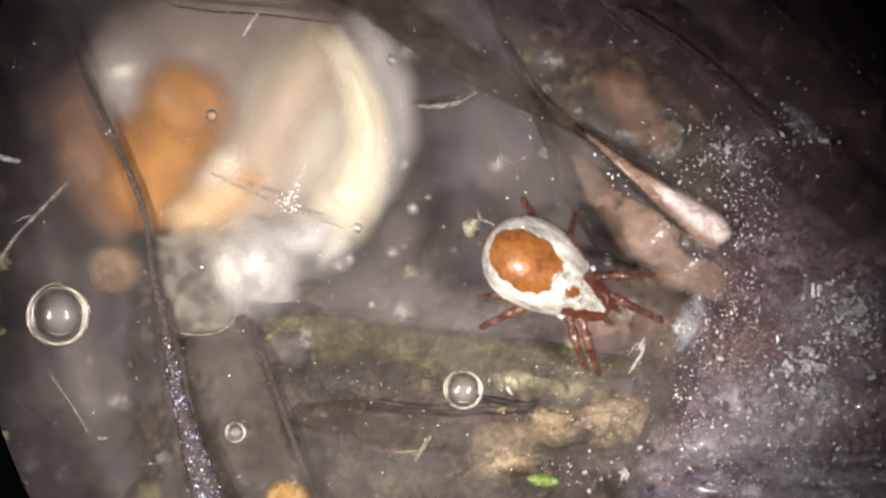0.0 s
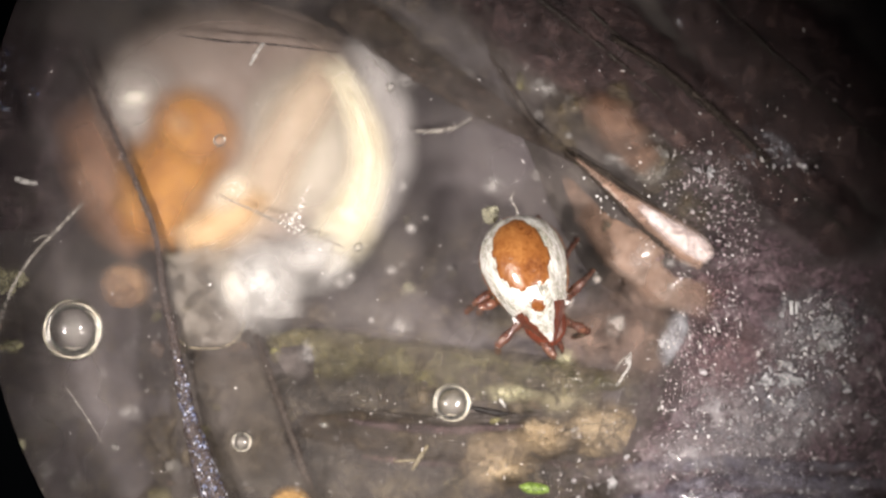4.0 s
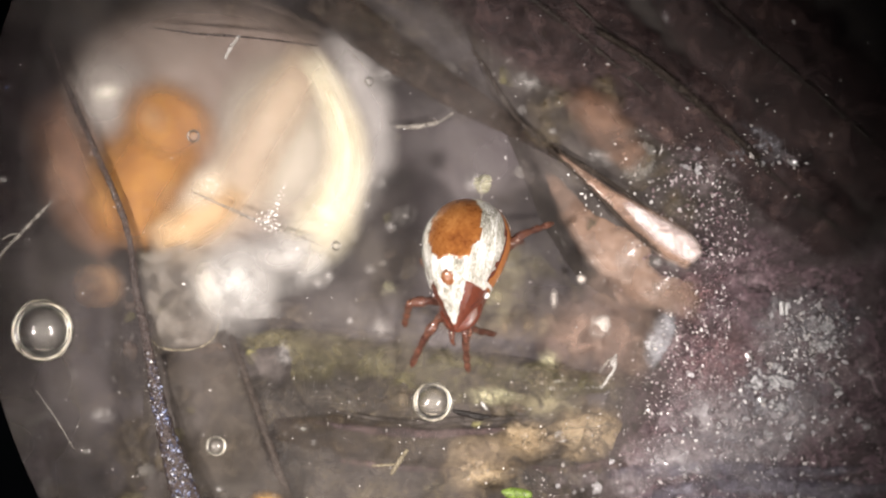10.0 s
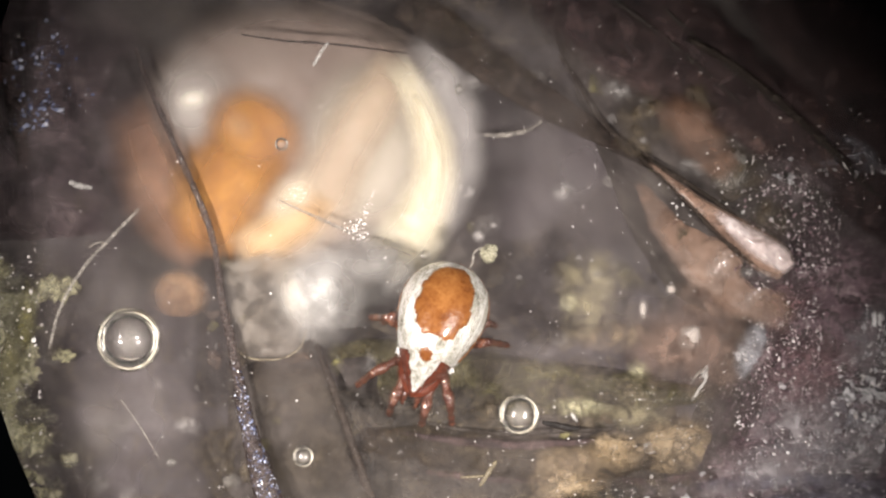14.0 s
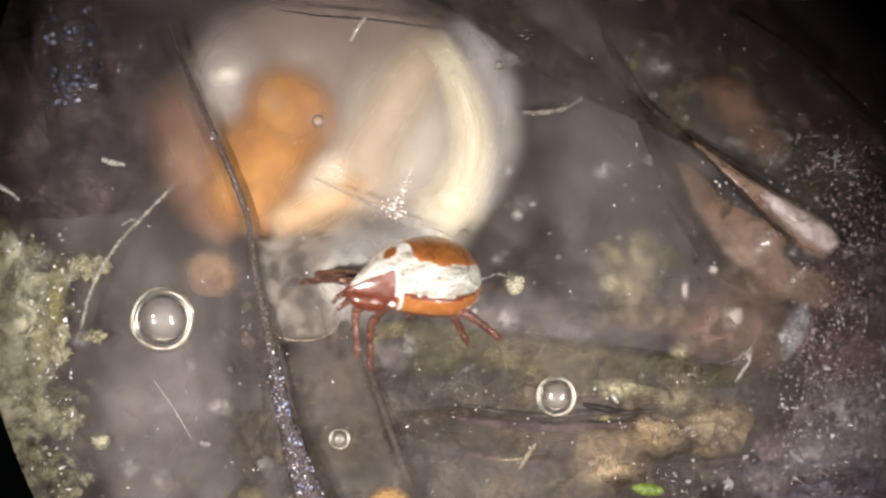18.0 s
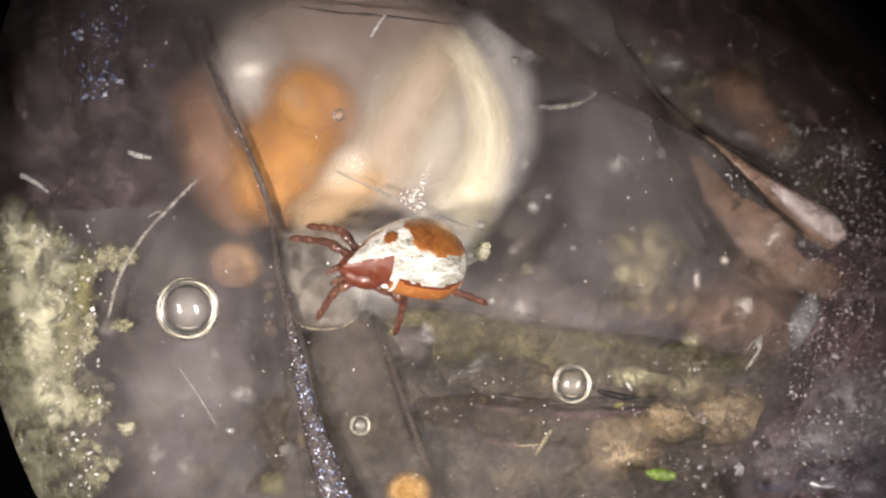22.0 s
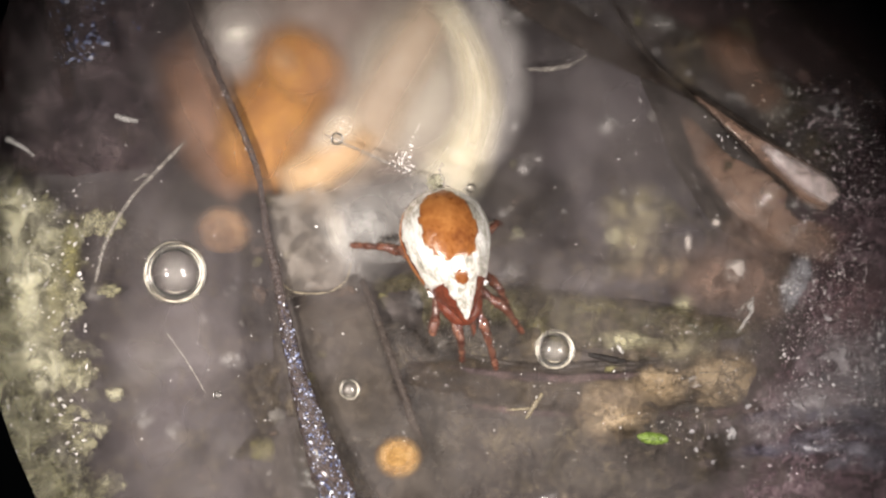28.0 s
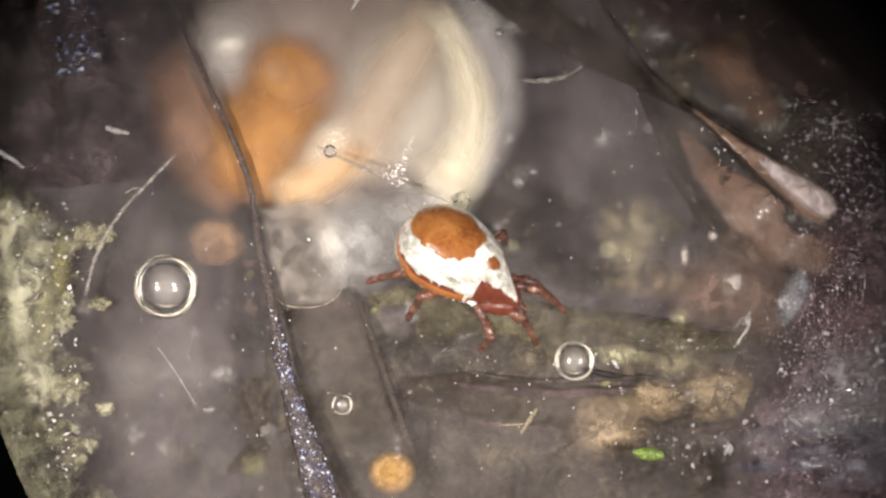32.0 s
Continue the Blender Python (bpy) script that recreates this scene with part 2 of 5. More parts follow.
M_TAN = surface("tan_fluff", [(0.17, 0.12, 0.07), (0.3, 0.225, 0.138), (0.46, 0.375, 0.265)], 30, 0.6, 5, 9, island=0.4, patchy=(0.25, 0.75))
M_FLUFF = surface("soft_fluff", [(0.12, 0.082, 0.043), (0.23, 0.168, 0.093), (0.4, 0.315, 0.2)], 46, 0.6, 6, 10, contrast=0.95, fine=0.45, patchy=(0.3, 1.0), fades=0.2)
M_YELLOW = surface("algae", [(0.42, 0.41, 0.22), (0.62, 0.6, 0.38), (0.88, 0.86, 0.68)], 24, 0.5, 2, 8, coat=0.15, island=0.3, patchy=(0.05, 0.55))
M_VEIL = surface("algae_veil", [(0.44, 0.43, 0.25), (0.62, 0.6, 0.42), (0.85, 0.84, 0.7)], 50, 0.6, 0, 12, patchy=(0.1, 0.9), fine=0.4, fades=0.0)
M_MOSSY = surface("moss_film", [(0.14, 0.13, 0.045), (0.26, 0.24, 0.085), (0.38, 0.35, 0.14)], 40, 0.6, 4, 10, patchy=(0.25, 0.75), fades=0.2)
M_GREEN = surface("green_alga", [(0.06, 0.1, 0.012), (0.12, 0.19, 0.028), (0.24, 0.31, 0.08)], 14, 0.4, 2, 6, coat=0.2, patchy=(0.5, 1.0))
M_PALE = surface("pale_flake", [(0.34, 0.33, 0.31), (0.5, 0.49, 0.47), (0.7, 0.69, 0.66)], 30, 0.35, 3, 10, coat=0.4, patchy=(0.25, 0.75))
M_FLAKE = surface("thin_flake", [(0.3, 0.31, 0.34), (0.42, 0.43, 0.47), (0.58, 0.59, 0.63)], 30, 0.35, 3, 10, coat=0.3, patchy=(0.12, 0.42), fine=0.2, thins=True)
M_HAZE = surface("thin_slime", [(0.3, 0.28, 0.26), (0.42, 0.4, 0.37), (0.55, 0.53, 0.49)], 40, 0.6, 2, 14, patchy=(0.15, 0.6), fine=0.2, fades=0.15)
M_MOTE = surface("pale_mote", [(0.24, 0.225, 0.22), (0.34, 0.325, 0.315), (0.46, 0.44, 0.42)], 24, 0.6, 2, 10, patchy=(0.12, 0.6), fine=0.2, fades=0.0)
M_WHITE = surface("white_flake", [(0.55, 0.55, 0.56), (0.8, 0.8, 0.8), (0.92, 0.92, 0.9)], 12, 0.2, 3, 5, coat=0.8)
M_RUST = surface("rust_crumb", [(0.08, 0.05, 0.035), (0.15, 0.1, 0.07), (0.24, 0.17, 0.125)], 24, 0.5, 3, 8, coat=0.2, patchy=(0.1, 0.5))
M_SPOTS = surface("slime_spots", [(0.3, 0.28, 0.26), (0.42, 0.4, 0.37), (0.55, 0.53, 0.49)], 40, 0.6, 2, 14, patchy=(0.03, 0.35), fine=0.2)
M_MOSS_SPOTS = surface("moss_spots", [(0.14, 0.13, 0.045), (0.26, 0.24, 0.085), (0.38, 0.35, 0.14)], 40, 0.6, 4, 10, patchy=(0.05, 0.45))
M_CLOUD = surface("pale_cloud", [(0.2, 0.15, 0.16), (0.32, 0.255, 0.27), (0.54, 0.47, 0.49)], 44, 0.5, 6, 8, coat=0.3, patchy=(0.0, 0.5), fine=0.5, fades=0.0)
M_PINK = surface("pink_dust", [(0.14, 0.075, 0.08), (0.24, 0.14, 0.15), (0.42, 0.3, 0.31)], 26, 0.35, 8, 6, coat=0.5, contrast=0.9, patchy=(0.05, 0.7), fine=0.55, fades=0.0)
M_BLUISH = surface("crystal_dust", [(0.16, 0.155, 0.18), (0.32, 0.32, 0.36), (0.75, 0.76, 0.82)], 22, 0.2, 9, 6, coat=0.8, contrast=1.0, patchy=(0.0, 0.75), fine=0.6, fades=0.0)
M_ROSEFILM = surface("rosy_film", [(0.1, 0.058, 0.04), (0.165, 0.102, 0.074), (0.24, 0.16, 0.12)], 60, 0.6, 3, 20, contrast=0.8, patchy=(0.35, 0.9), fine=0.25, fades=0.0)
M_PALEFILM = surface("pale_film", [(0.4, 0.35, 0.31), (0.52, 0.47, 0.43), (0.66, 0.62, 0.57)], 30, 0.6, 2, 10, patchy=(0.35, 0.9), fine=0.2, fades=0.1)
M_MOSSFILM = surface("mossy_veil", [(0.12, 0.1, 0.056), (0.2, 0.172, 0.094), (0.29, 0.255, 0.15)], 44, 0.6, 3, 12, patchy=(0.12, 0.7), fine=0.3, fades=0.0)
M_SOFTYELLOW = surface("yellow_fluff", [(0.24, 0.225, 0.12), (0.36, 0.34, 0.2), (0.5, 0.48, 0.32)], 20, 0.6, 3, 8, patchy=(0.15, 0.8), fine=0.35, fades=0.0)
M_OCHRE = surface("ochre_film", [(0.085, 0.056, 0.03), (0.14, 0.098, 0.052), (0.22, 0.165, 0.095)], 40, 0.6, 4, 14, contrast=0.9, patchy=(0.2, 0.9), fine=0.4, fades=0.1)
M_PEBBLE = surface("milky_quartz", [(0.5, 0.49, 0.5), (0.74, 0.74, 0.76), (0.93, 0.93, 0.94)], 10, 0.2, 6, 4, coat=0.9, patchy=(0.25, 1.0), fine=0.5)
M_DUST = surface("pale_dust", [(0.2, 0.175, 0.185), (0.34, 0.31, 0.325), (0.58, 0.56, 0.59)], 36, 0.4, 8, 8, coat=0.4, contrast=0.9, patchy=(0.1, 0.75), fine=0.35, fades=0.0)
M_FIBRE = surface("fibre", [(0.15, 0.135, 0.12), (0.27, 0.25, 0.22), (0.42, 0.39, 0.36)], 16, 0.4, 2, 6, coat=0.2, patchy=(0.15, 0.7))
M_GRIT = surface("purple_grit", [(0.04, 0.026, 0.031), (0.13, 0.086, 0.1), (0.31, 0.23, 0.25), (0.93, 0.88, 0.9)], 12, 0.22, 2, 4, coat=0.8, island=0.75)
M_PURPLE = surface("purple_silt", [(0.036, 0.024, 0.028), (0.11, 0.072, 0.085), (0.2, 0.138, 0.158), (0.46, 0.37, 0.395)], 46, 0.36, 10, 9, coat=0.5, contrast=1.0, patchy=(0.4, 1.0), fine=0.5, thins=True)
M_GREY = surface("grey_crystal", [(0.26, 0.25, 0.27), (0.56, 0.55, 0.58), (0.95, 0.95, 0.97)], 10, 0.14, 5, 4, coat=1.0, island=0.55, patchy=(0.35, 1.0))
M_SPARK = surface("quartz", [(0.45, 0.42, 0.4), (0.75, 0.73, 0.72), (0.95, 0.95, 0.95)], 8, 0.12, 1, 4, coat=1.0, island=0.6)


def air():
    """The clear, shiny skin of an air bubble."""
    m = bpy.data.materials.new("air_bubble")
    m.use_nodes = True
    n, link = m.node_tree.nodes, m.node_tree.links.new
    n.remove(n["Principled BSDF"])
    glass, gloss, fres, mix = n.new("ShaderNodeBsdfTransparent"), n.new("ShaderNodeBsdfGlossy"), n.new("ShaderNodeFresnel"), n.new("ShaderNodeMixShader")
    glass.inputs["Color"].default_value = (0.95, 0.945, 0.93, 1)
    gloss.inputs["Roughness"].default_value = 0.11
    fres.inputs["IOR"].default_value = 1.45
    link(fres.outputs[0], mix.inputs[0])
    link(glass.outputs[0], mix.inputs[1])
    link(gloss.outputs[0], mix.inputs[2])
    link(mix.outputs[0], n["Material Output"].inputs["Surface"])
    return m


def water():
    """The clear water surface: see-through, with a faint gloss."""
    m = bpy.data.materials.new("water_surface")
    m.use_nodes = True
    n, link = m.node_tree.nodes, m.node_tree.links.new
    n.remove(n["Principled BSDF"])
    see, gloss, fres, mix = n.new("ShaderNodeBsdfTransparent"), n.new("ShaderNodeBsdfGlossy"), n.new("ShaderNodeFresnel"), n.new("ShaderNodeMixShader")
    gloss.inputs["Roughness"].default_value = 0.04
    fres.inputs["IOR"].default_value = 1.33
    link(fres.outputs[0], mix.inputs[0])
    link(see.outputs[0], mix.inputs[1])
    link(gloss.outputs[0], mix.inputs[2])
    link(mix.outputs[0], n["Material Output"].inputs["Surface"])
    return m


M_AIR = air()
M_WATER = water()
# pale colour standing in for light reflected inside the bubbles
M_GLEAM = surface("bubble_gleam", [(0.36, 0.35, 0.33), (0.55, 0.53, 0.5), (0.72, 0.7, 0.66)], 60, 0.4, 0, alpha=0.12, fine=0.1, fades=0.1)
M_MURK = surface("murky_water", [(0.16, 0.135, 0.135), (0.25, 0.22, 0.215), (0.33, 0.295, 0.28), (0.45, 0.4, 0.36)], 170, 0.9, 0, spec=0.0, contrast=0.7, patchy=(0.02, 0.1), fine=0.06)
M_MURK_LOW = surface("deep_murk", [(0.072, 0.062, 0.065), (0.1, 0.088, 0.093), (0.128, 0.116, 0.12), (0.18, 0.165, 0.16)], 190, 0.9, 0, spec=0.0, contrast=0.7, patchy=(0.4, 0.86), fine=0.06, thins=True)
# bright colour of the bubbles' curved reflections
M_ARCGLEAM = surface("bubble_arc_gleam", [(0.6, 0.52, 0.38), (0.8, 0.76, 0.64), (0.95, 0.93, 0.88)], 30, 0.2, 0, coat=0.5, patchy=(0.35, 0.95), fine=0.2)
M_SCUM = surface("detritus_film", [(0.012, 0.009, 0.007), (0.028, 0.021, 0.017), (0.055, 0.045, 0.037), (0.092, 0.075, 0.045), (0.18, 0.15, 0.115)], 54, 0.6, 4, 10, spec=0.15, contrast=1.1, patchy=(0.0, 0.62), fine=0.5, thins=True)
# bright colour of the reflection round a bubble's edge
M_RIMGLEAM = surface("bubble_rim_gleam", [(0.5, 0.46, 0.36), (0.66, 0.62, 0.5), (0.85, 0.82, 0.74)], 60, 0.25, 0, coat=0.3, patchy=(0.06, 0.45), fine=0.1)
M_BLACK = surface("black_metal", [(0.0004, 0.0005, 0.0006), (0.0008, 0.001, 0.0012)], 200, 1.0, 0, spec=0.0)
M_LEG = surface("brown_cuticle", [(0.026, 0.009, 0.007), (0.058, 0.021, 0.014), (0.112, 0.047, 0.03), (0.23, 0.12, 0.076)], 22, 0.2, 2.4, 7, coat=0.9, contrast=0.8, patchy=(0.72, 1.0))
M_HEAD = surface("red_cuticle", [(0.04, 0.01, 0.006), (0.09, 0.023, 0.012), (0.17, 0.05, 0.024)], 18, 0.22, 3, 8, coat=0.7, fine=0.5, spec=0.4)
M_SHIELD = surface("amber_cuticle", [(0.1, 0.03, 0.008), (0.18, 0.066, 0.016), (0.29, 0.128, 0.038)], 50, 0.3, 1.6, 14, coat=0.6, contrast=1.0, fine=0.3, spec=0.3)
M_FLANK = surface("orange_cuticle", [(0.12, 0.035, 0.012), (0.22, 0.08, 0.022), (0.34, 0.155, 0.05)], 40, 0.2, 1.2, 12, coat=0.7)
M_SILVER = surface("silver_film", [(0.1, 0.095, 0.07), (0.4, 0.39, 0.33), (0.74, 0.74, 0.7), (0.96, 0.96, 0.96)], 26, 0.18, 9, 7, metal=0.2, coat=1.0, contrast=1.0, fine=0.5, stretch=(0.45, 1.7, 1.7))


# ---- builders ----
def rough_at(p, width, seed=0.0):
    return noise.noise(Vector(p) / width + Vector((seed, seed * 1.7, -seed)))


def mesh_of(name, bm, material, smooth=True):
    me = bpy.data.meshes.new(name)
    bm.to_mesh(me)
    bm.free()
    me.transform(Matrix.Scale(Q, 4))
    me.materials.append(material)
    if smooth:
        me.polygons.foreach_set("use_smooth", [True] * len(me.polygons))
    return me


def whole(name, bm, material, place, label, category, group="", kind="", smooth=True):
    """A thing of one mesh."""
    ob = new(name, mesh_of(name, bm, material, smooth))
    ob.location = spot(*place)
    return tagged(ob, label, category, group, kind)


def stand(name, place, label, category, group=""):
    """The base of a thing in parts."""
    ob = new(name)
    ob.empty_display_size = 20 * Q
    ob.location = spot(*place)
    return tagged(ob, label, category, group)


def part(name, bm, material, parent, label="", smooth=True, kind=""):
    ob = new(name, mesh_of(name, bm, material, smooth))
    ob.parent = parent
    return tagged(ob, label, kind=kind)


def swung(ob, place, turn):
    """Sets a soft piece at its place, turned about the upright."""
    ob.matrix_basis = pose(*(Vector(place) * Q), 0, 0, turn)
    return ob


def lump(rx, ry, rz, wobble=0.12, width=0.7, seed=0.0, detail=3, centre=(0, 0, 0), bm=None, turn=0.0, flat=False, cap=False):
    """A rounded, uneven lump. flat: its underside is cut level; cap: only its upper half, a thin dome."""
    bm = bm or bmesh.new()
    made = bmesh.ops.create_icosphere(bm, subdivisions=detail, radius=1)["verts"]
    rot = Matrix.Rotation(radians(turn), 3, "Z")
    for v in made:
        k = 1 + wobble * (rough_at(v.co, width, seed) + 0.5 * rough_at(v.co, width / 3, seed + 3))
        p = Vector((v.co.x * rx, v.co.y * ry, (max(v.co.z, -0.35) if flat else v.co.z) * rz)) * k
        low = v.co.z < -0.1
        v.co = rot @ p + Vector(centre)
        if low and cap:
            bm.verts.remove(v)
    return bm


def curve_through(points, steps):
    """A smooth line through the points (each a tuple of numbers)."""
    p = [np.array(q, float) for q in points]
    p = [2 * p[0] - p[1], *p, 2 * p[-1] - p[-2]]
    out = []
    for i in range(1, len(p) - 2):
        for k in range(steps):
            s = k / steps
            out.append(0.5 * (2 * p[i] + (p[i + 1] - p[i - 1]) * s + (2 * p[i - 1] - 5 * p[i] + 4 * p[i + 1] - p[i + 2]) * s * s
                              + (3 * p[i] - p[i - 1] - 3 * p[i + 1] + p[i + 2]) * s ** 3))
    out.append(p[-2])
    return out


def tube(points, steps=6, sides=10, wobble=0.12, seed=0.0, bm=None, flat=1.0):
    """A swept rod. points: x, y, h, radius."""
    bm = bm or bmesh.new()
    line = curve_through(points, steps)
    rings = []
    for i, q in enumerate(line):
        d = Vector(line[min(i + 1, len(line) - 1)][:3] - line[max(i - 1, 0)][:3]).normalized()
        side = d.cross(Vector((0, 0, 1)))
        side = side.normalized() if side.length > 1e-3 else Vector((0, 1, 0))
        up = side.cross(d)
        ring = []
        for k in range(sides):
            a = 2 * math.pi * k / sides
            r = q[3] * (1 + wobble * rough_at((q[0] + 30 * k, q[1], q[2]), 14, seed))
            ring.append(bm.verts.new(Vector(q[:3]) + side * (r * math.cos(a)) + up * (r * flat * math.sin(a))))
        rings.append(ring)
    for a, b in zip(rings, rings[1:]):
        for k in range(sides):
            bm.faces.new((a[k], a[(k + 1) % sides], b[(k + 1) % sides], b[k]))
    bm.faces.new(rings[0][::-1])
    bm.faces.new(rings[-1])
    return bm


def blade(points, across=14, steps=8, thick=7.0, arch=0.25, ragged=0.1, relief=3.0, seed=0.0, soft=3.2):
    """A leaf piece with real thickness. points: x, y, h, half width; soft: how fast it thickens from its edge."""
    bm = bmesh.new()
    worn = bm.verts.layers.float.new("thin")
    line = curve_through(points, steps)
    top, low = [], []
    for i, q in enumerate(line):
        d = Vector(line[min(i + 1, len(line) - 1)][:2] - line[max(i - 1, 0)][:2]).normalized()
        side = Vector((-d.y, d.x))
        rt, rb = [], []
        for k in range(across + 1):
            s = 2 * k / across - 1
            edge = 1 + ragged * rough_at((q[0], q[1], 40 * (s > 0)), 26, seed)
            xy = Vector(q[:2]) + side * (q[3] * s * edge)
            z = q[2] + arch * q[3] * (1 - s * s) + relief * rough_at((xy.x, xy.y, 0), 22, seed)
            t = thick * (1 - 0.6 * abs(s) ** 4)
            rt.append(bm.verts.new((xy.x, xy.y, z + t)))
            rb.append(bm.verts.new((xy.x, xy.y, z)))
            e = min(1.0, soft * (1 - abs(s)), 0.14 * soft * i, 0.14 * soft * (len(line) - 1 - i))
            rt[-1][worn] = rb[-1][worn] = e * e * (3 - 2 * e)
        top.append(rt)
        low.append(rb)
    n = len(line)
    for i in range(n - 1):
        for k in range(across):
            bm.faces.new((top[i][k], top[i + 1][k], top[i + 1][k + 1], top[i][k + 1]))
            bm.faces.new((low[i][k], low[i][k + 1], low[i + 1][k + 1], low[i + 1][k]))
        for k, flip in ((0, False), (across, True)):
            f = (top[i][k], low[i][k], low[i + 1][k], top[i + 1][k])
            bm.faces.new(f[::-1] if flip else f)
    for i, flip in ((0, True), (n - 1, False)):
        for k in range(across):
            f = (top[i][k], low[i][k], low[i][k + 1], top[i][k + 1])
            bm.faces.new(f[::-1] if not flip else f)
    bmesh.ops.recalc_face_normals(bm, faces=bm.faces)
    return bm


def rel(points, u, v, h=0.0):
    """Plan points u, v, h, radius as offsets from a thing's base."""
    base = spot(u, v, h)
    return [(*((spot(*p[:3]) - base) / Q), *p[3:]) for p in points]


def laid(points, up=0.0):
    """Plan points with their heights taken from the floor."""
    return [(p[0], p[1], lie(p[0], p[1]) + p[2] + up, p[3]) for p in points]


GRAIN = [(1, 0, 0), (-1, 0, 0), (0, 1, 0), (0, -1, 0), (0, 0, 1), (0, 0, -1)]
GRAIN_FACES = [(0, 2, 4), (2, 1, 4), (1, 3, 4), (3, 0, 4), (2, 0, 5), (1, 2, 5), (3, 1, 5), (0, 3, 5)]


def grains(name, spots, material, label, category, base=(784, 441, 0), parent=None):
    """Many small angular grains in one mesh. spots: u, v, h, size."""
    rng = random.Random(len(spots))
    verts, faces = [], []
    for u, v, h, r in spots:
        a, c, f = rng.uniform(0, 6.28), len(verts), 1 - h / EYE_H
        u, v = 784 + AXIS + (u - 784 - AXIS) * f, 441 + (v - 441) * f
        sx, sy, sz = r * rng.uniform(0.6, 1.3) * (1.9 if rng.random() < 0.12 else 1), r * rng.uniform(0.5, 1.1), r * rng.uniform(0.5, 0.9)
        for x, y, z in GRAIN:
            j = rng.uniform(0.75, 1.2)
            px, py, pz = x * sx * j + 0.3 * z * r, y * sy * j - 0.2 * z * r, z * sz * j
            verts.append(((px * math.cos(a) - py * math.sin(a) + u - base[0]) * Q, (px * math.sin(a) + py * math.cos(a) + base[1] - v) * Q, (pz + h - base[2]) * Q))
        faces += [tuple(c + i for i in f) for f in GRAIN_FACES]
    me = bpy.data.meshes.new(name)
    me.from_pydata(verts, [], faces)
    me.materials.append(material)
    ob = new(name, me)
    if parent:
        ob.parent = parent
        return tagged(ob, label, kind="stuff")
    ob.location = spot(*base)
    return tagged(ob, label, category, kind="stuff")


# ---- ground ----
def bump_up(a, b, x):
    k = min(max((x - a) / (b - a), 0.0), 1.0)
    return k * k * (3 - 2 * k)


def lie(u, v):
    """The height of the floor: deep silt, a heap of litter and a mound of gravel."""
    p = (u, v, 0)
    mound = bump_up(1080, 1330, u + 0.35 * (v - 500)) * bump_up(150, 520, v)
    heap = math.exp(-((v - 720) / 170) ** 2) * bump_up(380, 560, u) * (1 - bump_up(1050, 1200, u))
    back = bump_up(760, 1030, u - 0.5 * (v - 100)) * (1 - bump_up(420, 620, v))
    bank = bump_up(470, 610, v) * bump_up(190, 330, u) * (1 - bump_up(520, 640, u))
    side = (1 - bump_up(-60, 130, u + 0.25 * v)) * (1 - bump_up(320, 470, v))
    rise = max(mound, 0.6 * heap, 0.72 * bank, 1.05 * back, 0.55 * side)
    pit = 300 * math.exp(-(((u - 400) / 420) ** 4) - ((v - 205) / 270) ** 4)
    return -255 - pit + 228 * rise + 12 * rough_at(p, 160, 2) + 6 * rough_at(p, 60, 5) + 2.2 * rough_at(p, 20, 8)


